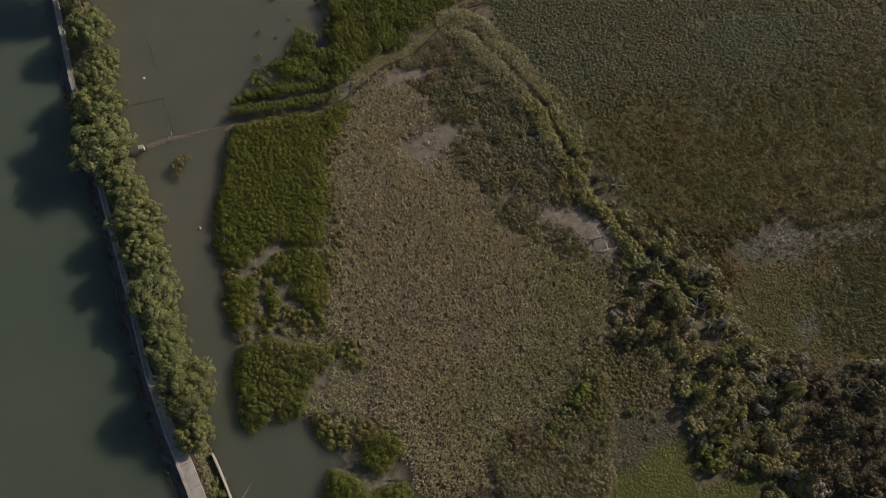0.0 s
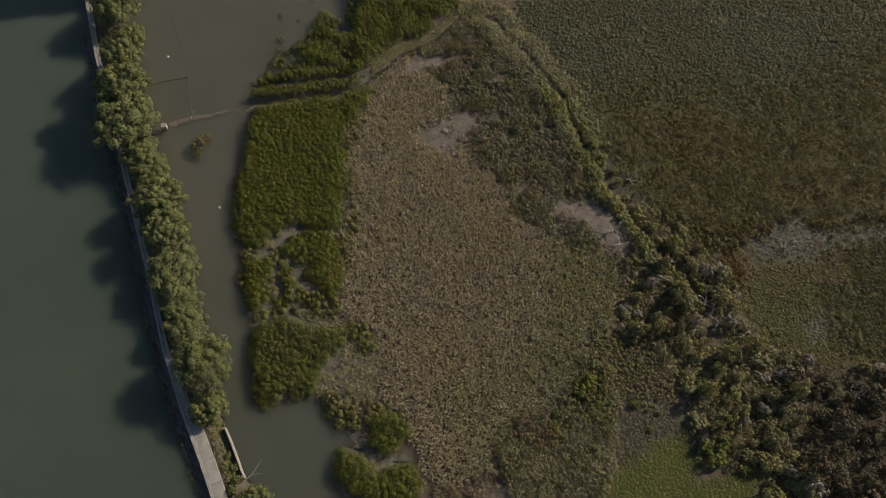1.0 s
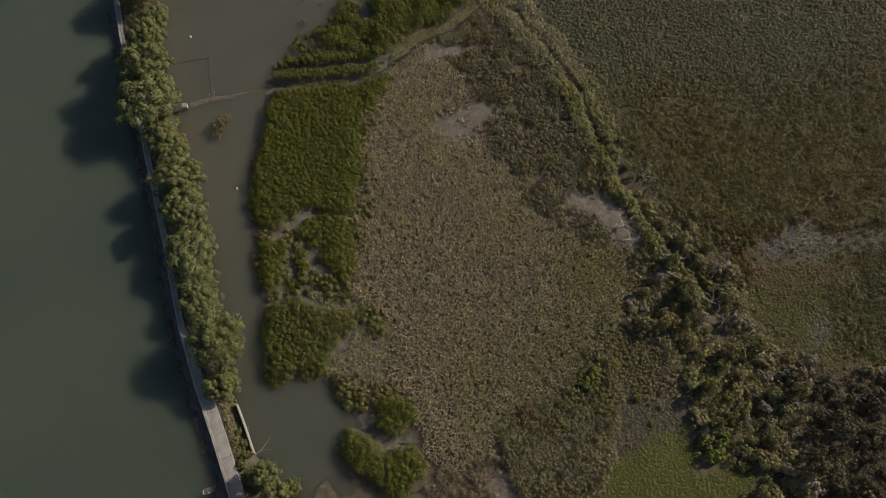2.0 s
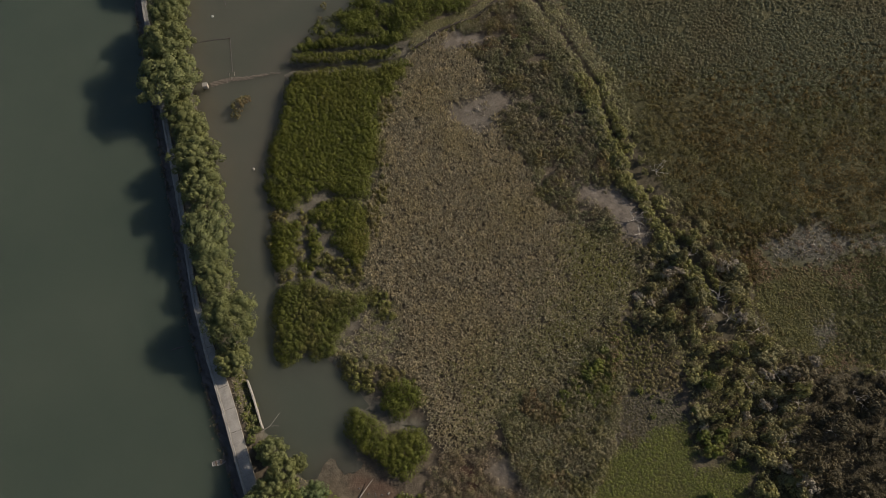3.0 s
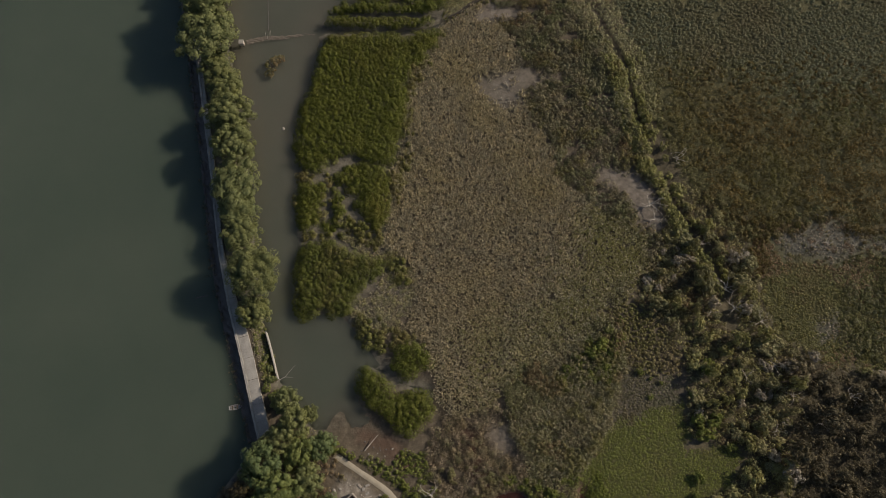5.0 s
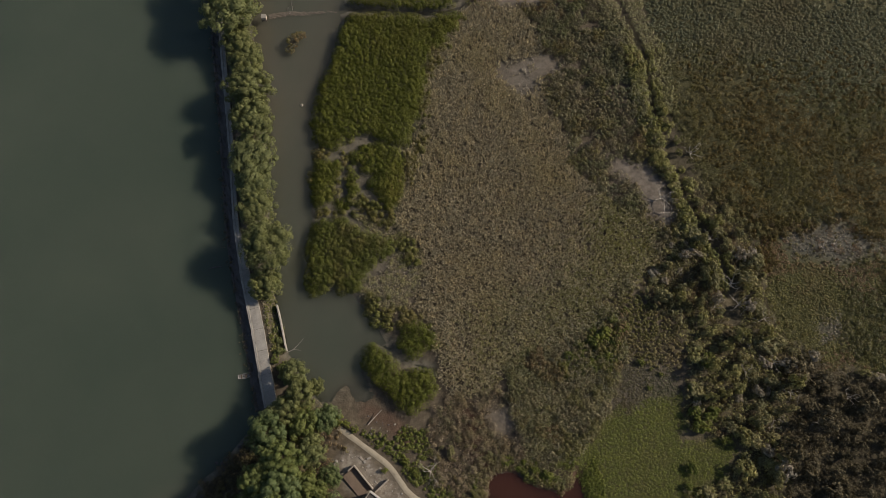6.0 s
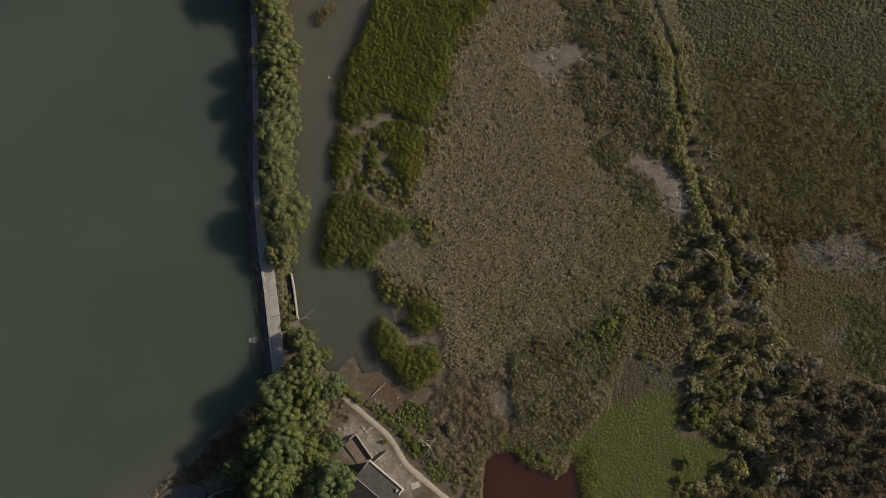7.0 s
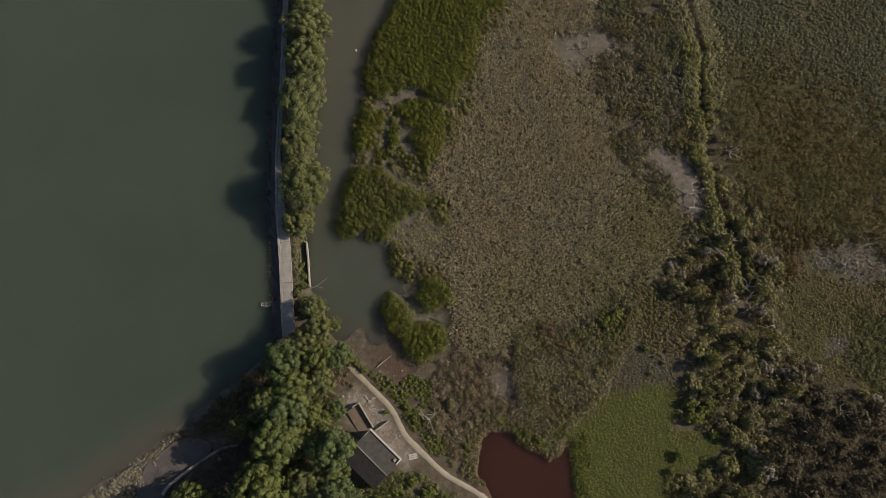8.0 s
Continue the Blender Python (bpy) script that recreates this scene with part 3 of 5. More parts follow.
def build_water():
    me, x, y = sheet("water", spread(-126, 40, 2.5, 2600), spread(-60, 156, 2.5, 2600), lambda a, b: np.zeros_like(a), WATER)
    lagoon = step01(x - np.interp(y, [p[1] for p in LEVEE_W[::-1]], [p[0] for p in LEVEE_W[::-1]]), 0, 4) * step01(y, -2, 3)
    shallow = step01(within(LAND, x, y), -9, 0) * step01(-y, 8, 26)
    sandy = 0.7 + 0.3 * step01(within(LAND, x, y) + 1.5 * waves(x, y, 9.0), -9, -1)
    inlet = 0.9 * step01(-np.hypot(x + 19, y - 9), -11.0, -2.0)
    zone_layer(me, "silt", np.maximum.reduce([lagoon * sandy * (0.52 + 0.4 * step01(y + 8 * waves(x, y, 16.0, 2), 34, 70)), shallow, inlet]))
    tagged(new("water", me), "calm murky green channel and brown shallow lagoon water", "water", kind="structure")
    gx = dense(POND, 0.8, True)
    bm = bmesh.new()
    bm.faces.new([bm.verts.new((p[0] + 0.5 * (p[0] - 19) / 8, p[1] + 0.5 * (p[1] + 2) / 6, 0.05)) for p in gx])
    bmesh.ops.triangulate(bm, faces=bm.faces)
    me = bpy.data.meshes.new("pond")
    bm.to_mesh(me)
    bm.free()
    me.materials.append(POND_WATER)
    tagged(new("water_pond", me), "still rust-red pond water between grass and reeds", "pond", kind="structure")


build_water()


def ribbon(name, line, width, mat, lift, rng, label):
    """A trodden way that lies on the ground."""
    p = dense(line, 0.6)
    d = unit(np.gradient(p, axis=0))
    side = np.stack([d[:, 1], -d[:, 0]], 1)
    verts, k = [], 5
    for i, (x, y) in enumerate(p):
        half = width / 2 * (1 + 0.25 * float(waves(np.array([i * 0.37]), np.array([3.0]), 2.0)[0]))
        for q in range(k):
            o = (q / (k - 1) * 2 - 1) * (half + rng.uniform(-0.06, 0.06))
            px, py = x + side[i, 0] * o, y + side[i, 1] * o
            verts.append((px, py, float(ground_z(px, py)) + (lift if 0 < q < k - 1 else -0.05)))
    faces = [(i * k + q, (i + 1) * k + q, (i + 1) * k + q + 1, i * k + q + 1) for i in range(len(p) - 1) for q in range(k - 1)]
    me = mesh_from(name, verts, [f[::-1] for f in faces], mat, True)
    return tagged(new(name, me), label, "path", kind="structure")


rng = np.random.RandomState(3)
ribbon("path_south", TRACK, 1.25, DUST, 0.06, rng, "pale trodden earth track winding past the house")
# narrow and very dark brown, raised a little above the ground
ribbon("path_north", TRACK_N, 0.8, DARK_TRACK, 0.25, rng, "narrow dark track along the marsh edge")


# ---- sea wall with its walkway ----
wall_weeds = []


def build_levee():
    rng = np.random.RandomState(5)
    line = dense(LEVEE_W, 1.0)[::-1]
    wall = tagged(new("sea_wall"), "long concrete sea wall with a walkway between channel and lagoon", "sea wall", kind="structure")
    part("retaining_wall", sweep("retaining_wall", line, [(0.45, 1.3), (0.42, 1.62), (0.0, 1.62), (-0.12, 0.4), (-0.3, -1.3)], CONCRETE, 0.025, rng), None, wall,
         "stained concrete retaining wall")
    fine = dense(LEVEE_W, 0.5)[::-1]
    broad = np.interp(fine[:, 1], [20.5, 29, 36], [1.0, 0.62, 0.32])
    at = 0
    while at < len(fine) - 3:
        n = min(rng.randint(6, 10), len(fine) - 1 - at)
        piece, wide = fine[at:at + n + 1].copy(), broad[at:at + n + 1]
        piece[-1] += (piece[-2] - piece[-1]) * 0.09
        part("slab", sweep("slab", piece, [(0.46, 0.9), (0.46, 1.5), (0.9, 1.53), (1.6, 1.53), (2.45, 1.5), (2.5, 0.9)], CONCRETE, 0.012, rng,
                           np.full(n + 1, rng.normal(0, 0.012)), wide, 0.45), None, wall, "pale worn concrete walkway slab")
        at += n
    low = [p for p in line if p[1] < 110]
    part("rubble_berm", sweep("rubble_berm", low, [(-0.2, 0.5), (-0.7, 0.42), (-1.2, 0.36), (-1.8, 0.3), (-2.2, -0.9)], DARK_STONE, 0.12, rng), None, wall,
         "dark rubble and weed at the wall's foot")
    run = dense([(p[0] - 1.6, p[1] - 0.8) for p in low], 1.0)
    i = 0
    while i < len(run) - 4:
        n = rng.randint(4, 10)
        top = rng.uniform(0.38, 0.58)
        part("outer_wall", sweep("outer_wall", run[i:i + n], [(0.2, 0.2), (0.2, top), (-0.2, top), (-0.25, -0.9)], DARK_STONE, 0.03, rng), None, wall,
             "broken low outer wall")
        i += n + (rng.rand() < 0.35)
    pick = run[rng.rand(len(run)) < 0.75]
    for _ in range(2):
        pick = np.concatenate([pick, pick + rng.normal(0, 0.35, pick.shape)])
    wall_weeds.append(pick)
    kerb = dense([(-33.9, 14.6), (-34.4, 15.4), (-36.7, 19.5), (-38.7, 22.8)], 0.8)
    ob = tagged(new("kerb", sweep("kerb", kerb, [(-0.11, 0.3), (-0.1, 1.25), (0.09, 1.25), (0.12, -0.6)], CONCRETE, 0.01, rng)),
                "pale concrete lagoon-side retaining kerb", "kerb", kind="structure")


build_levee()


# ---- plants that nobody could count ----
def mounds(name, x, y, radius, height, leaves, leaf, mat, rng, label, category, lift=0.0, wild=0.28, lid=0.0):
    """Many small leafy mounds grown together, on the ground."""
    n, leaves, leaf = len(x), int(leaves * 1.45), leaf * 0.95
    z0 = np.maximum(ground_z(x, y), 0) + lift
    u = unit(rng.normal(size=(n, leaves, 3)) + (0, 0, 0.45))
    u[..., 2] = np.abs(u[..., 2])
    r = (np.broadcast_to(radius, n) * rng.uniform(0.65, 1.4, n))[:, None] * rng.uniform(0.82, 1.03, (n, leaves))
    c = np.stack([x[:, None] + u[..., 0] * r, y[:, None] + u[..., 1] * r,
                  (z0 + height * 0.45)[:, None] + u[..., 2] * np.asarray(height)[:, None] * 0.55 * rng.uniform(0.85, 1.03, (n, leaves))], -1).reshape(-1, 3)
    # skirts fill the sides down to the ground
    low = rng.rand(len(c)) < 0.18
    c[low, 2] = np.repeat(z0, leaves)[low] + np.repeat(height, leaves)[low] * rng.uniform(0.1, 0.6, low.sum())
    me = leaf_cloud(name, c, u.reshape(-1, 3) + (0, 0, lid), np.full(len(c), leaf), rng, mat, wild)
    return tagged(new(name, me), label, category, kind="stuff")


def build_stands():
    for k, (which, poly) in enumerate(STANDS.items()):
        rng = np.random.RandomState(20 + k)
        small = which in ("strip", "row", "islet", "tuft")
        x, y = scatter(poly, 0.64, rng, {"strip": 0.2, "row": 0.2, "north": 0.9, "square": 0.3, "big": 0.35}.get(which, 0.5), 2.6)
        edge = within(poly, x, y)
        if which == "north":
            keep = (waves(x + 17, y, 3.0, 2) > -0.62 + 0.5 * step01(-x, 20, 34)) & (y < 133)
        elif which in ("upper", "west"):
            keep = waves(x, y, 2.6, 2) > -0.5
        elif small:
            keep = np.ones(len(x), bool)
        else:
            keep = (waves(x, y, 2.4, 2) > -0.75 + 0.4 * step01(-edge, -2.0, 0)) | (edge > 3)
        x, y, edge = x[keep], y[keep], edge[keep]
        r = 0.62 * rng.uniform(0.7, 1.5, len(x)) * (1 if small else 1 + 0.35 * step01(-edge, -3.0, -0.5))
        tall = {"north": 2.2, "strip": 2.3, "row": 2.1, "islet": 1.2, "tuft": 0.9, "west": 1.5, "upper": 1.4, "big": 1.75}.get(which, 1.7)
        core = step01(edge, 1.0, 5.0)
        h = tall * (0.66 + 0.34 * step01(edge, -0.3, 1.8)) * (1 + (0.55 if which == "north" else 0.42 - 0.17 * core) * waves(x, y, 2.8 if which == "north" else 2.3, 2)) * (1 + (1 - 0.5 * core) * rng.uniform(-0.25, 0.2, len(x)))
        mounds("mangrove_stand", x, y, r, h, 50, 0.112, MANGROVE_DULL if which == "square" else MANGROVE, rng, "dense green mangrove stand rooted in tidal mud", "mangroves", wild=0.35, lid=0.35)
    rng = np.random.RandomState(40)
    for poly, keep_over in (([(-24.8, 28.1), (-21.9, 29.7), (-17.6, 29.4), (-13.3, 28.4), (-10.1, 28.3), (-11.9, 26.5), (-16.1, 23.4), (-19.6, 23.5), (-21.8, 26.1)], -0.4),
                            ([(-22.5, 43), (-16, 42.5), (-14, 39), (-15.5, 33), (-17.4, 35), (-18.6, 39.5)], 0.05),
                            ([(-30.5, 44.3), (-29, 47.5), (-25.4, 48.8), (-21.7, 46.9), (-20.7, 44.7), (-25.6, 44.2)], -0.2),
                            ([(-24, 88), (-22.4, 95), (-18.6, 97), (-19.6, 90), (-22, 84), (-22, 76), (-20, 68), (-19, 58), (-20, 50), (-22.8, 50), (-22.8, 62), (-24.6, 74), (-25.2, 82)], -0.1),
                            ([(-42, 58), (-38, 56.5), (-30, 60), (-24, 57), (-22, 44), (-38, 43), (-41, 47)], 0.3),
                            ([(-44, 98), (-42, 104), (-37, 109), (-33, 115), (-27, 121), (-24, 119), (-29, 110), (-33, 103), (-39, 98)], -0.12)):
        x, y = scatter(poly, 0.8, rng, 0.8)
        keep = waves(x + 9, y, 2.4, 2) + 0.3 * rng.uniform(-1, 1, len(x)) > keep_over
        x, y = x[keep], y[keep]
        far = poly[0][1] > 97
        mounds("shrub_fringe", x, y, 0.8 if far else 0.6, (1.2 if far else 0.8) * rng.uniform(0.35, 1.6, len(x)), 46, 0.13, MANGROVE if far else MANGROVE_PALE, rng,
               "scattered green mangrove shrubs in shallow water" if far else "straggling pale green shore shrubs on mud", "shrubs")


build_stands()


def blades(name, x, y, height, count, width, lean, head, mat, rng, label, category):
    """Upright tufts of tapering blades, some with a plume at the tip."""
    n = len(x)
    z = ground_z(x, y)
    fx, fy, fz = (np.repeat(v, count) for v in (x, y, z))
    h = np.repeat(height, count) * rng.uniform(0.65, 1.15, n * count)
    a = rng.uniform(0, 2 * math.pi, n * count)
    tilt = lean * rng.uniform(0.3, 1.0, n * count)
    base = np.stack([fx + rng.normal(0, 0.09, n * count), fy + rng.normal(0, 0.09, n * count), fz - 0.05], 1)
    tip = base + np.stack([np.cos(a) * tilt * h, np.sin(a) * tilt * h, h * np.sqrt(np.maximum(1 - tilt ** 2, 0.2))], 1)
    side = np.stack([-np.sin(a), np.cos(a), np.zeros_like(a)], 1) * (width * rng.uniform(0.7, 1.3, (n * count, 1)))
    mid = base * 0.45 + tip * 0.55 + (0, 0, 0.06)
    verts = [np.stack([base - side * 0.5, mid - side, tip, mid + side], 1).reshape(-1, 3)]
    if head:
        pick = rng.rand(n * count) < 0.24
        c, s = tip[pick], unit(side[pick]) * head * rng.uniform(0.7, 1.3, (pick.sum(), 1))
        up = unit((tip[pick] - base[pick]) * (1, 1, 0.25) + rng.normal(0, 0.25, c.shape)) * head * 1.35
        verts.append(np.stack([c - up * 0.7, c + s, c + up, c - s], 1).reshape(-1, 3))
    v = np.concatenate(verts)
    me = mesh_from(name, v, np.arange(len(v)).reshape(-1, 4), mat, False, PLUMES if head else None, len(verts[0]) // 4)
    return tagged(new(name, me), label, category, kind="stuff")


def build_reeds():
    rng = np.random.RandomState(60)
    x, y = scatter(REED, 0.34, rng, 1.2, 4.0, (BARE_POOL, BARE_S, BARE_TIP, MUD_W))
    thin = waves(x, y, 0.9, 2) + 0.5 * rng.uniform(-1, 1, len(x)) > -0.62
    x, y = x[thin], y[thin]
    olive = rng.rand(len(x)) < step01(x + 0.25 * (60 - y) + 13 * waves(x + 66, y, 16.0, 3), 5, 24)
    for pick, mat, hue in ((~olive, REEDS, "pinkish brown"), (olive, REEDS_OLIVE, "olive brown")):
        a, b = x[pick], y[pick]
        blades("reed_bed", a, b, 0.8 * (1 + 0.2 * waves(a, b, 1.4, 2)) * rng.uniform(0.6, 1.35, len(a)), 6, 0.06, 0.62, 0.115, mat, rng, "broad bed of dry " + hue + " reeds with pale plumes", "reeds")
    x, y = scatter(BARE_POOL, 0.6, rng, 1.2, 2.0)
    thin = waves(x + 12, y, 2.5, 2) + 0.3 * rng.uniform(-1, 1, len(x)) > 0.3
    x, y = x[thin], y[thin]
    blades("reed_bed", x, y, np.full(len(x), 0.7), 5, 0.05, 0.8, 0.08, REEDS, rng, "thin dry reeds on the dry pool bed", "reeds")
    x, y = scatter(MARSH, 0.68, rng, 0.8, 3.0)
    keep = (waves(x, y, 2.0, 2) + 0.3 * rng.uniform(-1, 1, len(x)) > -0.62) & (y < 134) & (x < 112) & (rng.rand(len(x)) < np.where(y < 96, 0.72, 1.0))
    x, y = x[keep], y[keep]
    near = 1 - step01(y - 0.3 * (x - 52) + 6 * waves(x, y, 12.0, 2), 80, 112)
    rusty = rng.rand(len(x)) < 0.92 * near * step01(ditch_gap(x, y), 3, 11) * step01(waves(x, y, 10.0, 2), -1.1, -0.3)
    grey = ~rusty & (rng.rand(len(x)) < step01(y + 10 * waves(x + 40, y, 14.0, 2), 84, 106))
    wide, tall = 0.4 + 0.26 * near, (0.38 + 0.85 * near) * (1 + (0.4 + 0.55 * near) * waves(x, y, 2.2, 2)) * rng.uniform(0.6, 1.4, len(x))
    for pick, mat, hue in ((~rusty & ~grey, SEDGE, "olive"), (rusty, RUST, "rust-brown"), (grey, SEDGE_GREY, "grey-green")):
        mounds("marsh_grass", x[pick], y[pick], wide[pick], tall[pick], 18, 0.125, mat, rng, hue + " marsh grass in clumps", "marsh grass", lid=0.25)
    x, y = scatter(SCRUB_N, 0.62, rng, 0.8, 3.0, (BARE_POOL, BARE_MUD, BARE_TIP))
    keep = waves(x, y, 2.6, 3) > -0.3
    x, y = x[keep], y[keep]
    dark = waves(x + 25, y, 4.5, 2) + 0.2 * rng.uniform(-1, 1, len(x)) > 0.3
    mounds("scrub", x[dark], y[dark], 0.58, (1.1 + 0.8 * waves(x[dark], y[dark], 2.0)) * rng.uniform(0.4, 1.7, dark.sum()), 28, 0.11, UNDERGROWTH, rng, "dark olive scrub clumps beside the ditch", "scrub")
    x, y = x[~dark], y[~dark]
    mounds("scrub", x, y, 0.55, (0.75 + 0.8 * waves(x, y, 2.4)) * rng.uniform(0.3, 1.8, len(x)), 26, 0.11, SCRUB_BROWN, rng, "low brown and olive scrub beside the ditch", "scrub")
    for k, (poly, over, wide) in enumerate(((SCRUB_S, -0.3, 5.0), (SCRUB_N, 0.42, 6.0))):
        x, y = scatter(poly, 0.38, rng, 1.2, 3.0, (BARE_POOL, BARE_MUD, BARE_TIP, BARE_S))
        keep = waves(x + 110, y, wide, 3) > over
        x, y = x[keep], y[keep]
        blades("reed_bed", x, y, 0.9 * (1 + 0.25 * waves(x, y, 1.1, 2)), 6, 0.05, 0.75, 0.09, REEDS_OLIVE, rng, "thinner olive-brown reeds mixed with scrub", "reeds")
    x, y = scatter(SCRUB_S, 0.6, rng, 0.8, 3.0)
    keep = waves(x + 30, y, 4.0, 3) > 0.12
    a, b = x[~keep], y[~keep]
    mounds("scrub", a, b, 0.55, (0.8 + 0.8 * waves(a, b, 2.2)) * rng.uniform(0.4, 1.7, len(a)), 24, 0.11, SCRUB_BROWN, rng, "low brown scrub between the southern reeds", "scrub")
    x, y = x[keep], y[keep]
    mounds("scrub", x, y, 0.55, (1.0 + 0.9 * waves(x, y, 2.4)) * rng.uniform(0.4, 1.7, len(x)), 30, 0.11, UNDERGROWTH, rng, "mixed green herbs and olive scrub near the pond", "scrub")
    x, y = scatter([(20.5, 31.5), (23.3, 35.8), (27.3, 32.6), (27.9, 27), (23.4, 25.3), (19.5, 23), (18, 24.1), (19.3, 27.6)], 0.55, rng, 1.0, 3.0)
    mounds("scrub", x, y, 0.5, 0.7 * rng.uniform(0.5, 1.6, len(x)), 28, 0.11, HERB_DARK, rng, "deep green leafy herbs among the reeds", "scrub")
    bx, by = np.meshgrid(np.arange(-2, 34, 0.5), np.arange(84, 128, 0.5))
    x, y = bx.ravel() + rng.uniform(-0.25, 0.25, bx.size), by.ravel() + rng.uniform(-0.25, 0.25, bx.size)
    gap = ditch_gap(x, y) + 0.8 * waves(x, y, 3.0)
    keep = (gap > 0.35) & (gap < 4.6) & (rng.rand(len(x)) < 0.9)
    x, y = x[keep], y[keep]
    mounds("bank_grass", x, y, 0.36, (0.75 + 0.75 * waves(x, y, 3.2, 2)) * rng.uniform(0.8, 1.2, len(x)), 20, 0.1, BANK_LEAF, rng,
           "pale grass and reeds along the ditch banks", "bank grass")
    x, y = scatter(SCRUB_N, 0.8, rng, 0.8, 3.0, (BARE_POOL, BARE_MUD, BARE_TIP))
    keep = waves(x + 70, y, 6.0, 2) > 0.0
    x, y = x[keep], y[keep]
    mounds("scrub", x, y, 0.42, 0.75 * rng.uniform(0.6, 1.4, len(x)), 24, 0.12, SEDGE_GREY, rng, "grey-green tall grass beside the ditch", "scrub")
    x, y = scatter(BARE_POOL, 0.9, rng, 0.5, 2.0)
    keep = waves(x + 33, y, 1.6, 2) > 0.25
    mounds("scrub", x[keep], y[keep], 0.35, np.full(keep.sum(), 0.35), 18, 0.1, BUSH_GREY, rng, "thin grey herbs on the dry pool bed", "scrub")
    x, y = scatter(VERGE_N, 0.36, rng, 0.3, 2.0)
    mounds("verge_grass", x, y, 0.36, 0.28 * rng.uniform(0.5, 1.5, len(x)), 18, 0.075, BANK_LEAF, rng, "pale trodden grass verge of the marsh track", "grass")
    bx, by = np.meshgrid(np.arange(-24, 20, 0.55), np.arange(96, 134, 0.55))
    x, y = bx.ravel() + rng.uniform(-0.27, 0.27, bx.size), by.ravel() + rng.uniform(-0.27, 0.27, bx.size)
    gap = line_gap(TRACK_N, x, y) + 0.4 * waves(x, y, 2.0)
    keep = (gap > 0.55) & (gap < 1.6) & (within(VERGE_N, x, y) < -0.2) & (rng.rand(len(x)) < 0.7)
    x, y = x[keep], y[keep]
    mounds("verge_grass", x, y, 0.32, 0.3 * rng.uniform(0.5, 1.6, len(x)), 16, 0.11, MANGROVE_PALE, rng, "pale green grass along the marsh track", "grass")
    bx, by = np.meshgrid(np.arange(14, 52, 0.6), np.arange(48, 98, 0.6))
    x, y = bx.ravel() + rng.uniform(-0.3, 0.3, bx.size), by.ravel() + rng.uniform(-0.3, 0.3, bx.size)
    gap = ditch_gap(x, y) + 0.6 * waves(x, y, 2.0)
    west = x < np.interp(y, [p[1] for p in DITCH[::-1]], [p[0] for p in DITCH[::-1]])
    keep = (gap > 0.45) & (within(BARE_MUD, x, y) < -0.2) & (gap < np.where(west, 4.2, 1.9)) & (waves(x, y, 2.2, 2) > np.where(west, -0.5, -0.15))
    x, y = x[keep], y[keep]
    mounds("hedge", x, y, 0.5, (1.2 + 1.0 * waves(x, y, 2.6, 2)) * rng.uniform(0.6, 1.4, len(x)), 28, 0.125, HEDGE_LEAF, rng, "ragged lime green hedge along the ditch", "hedge")
    heap = [(-3.9, 10.5), (-2.2, 15.2), (2.3, 15.6), (7, 18.2), (9.5, 17.4), (12.2, 12.4), (14.4, 8.6), (13.4, 5.4), (9.4, 3.2), (9.2, -2.4), (5.9, -4.6), (0.6, -1.6), (-3.2, 2)]
    x, y = scatter(heap, 0.38, rng, 0.8, 3.0, (BARE_S,))
    keep = waves(x + 60, y, 2.6, 2) > -0.35
    x, y = x[keep], y[keep]
    mat_of = rng.rand(len(x))
    for low, high, mat, hue in ((0.0, 0.16, DEAD_REEDS, "grey-brown"), (0.16, 0.24, SCRUB_BROWN, "dark brown")):
        pick = (mat_of >= low) & (mat_of < high)
        mounds("dead_reeds", x[pick], y[pick], 0.8, 0.55 * rng.uniform(0.3, 1.7, pick.sum()), 46, 0.095, mat, rng, "matted " + hue + " heaps of fallen reeds", "reeds")
    thin = (mat_of > 0.7) & (line_gap([(3, 12), (6.5, 6), (10, 2)], x, y) > 1.0 + waves(x, y, 2.0, 2))
    x, y = x[thin], y[thin]
    blades("dead_reeds", x, y, 0.75 + 0.4 * waves(x, y, 2.0), 7, 0.06, 0.85, 0.0, DEAD_REEDS, rng, "broken grey-brown reed stalks", "reeds")


build_reeds()


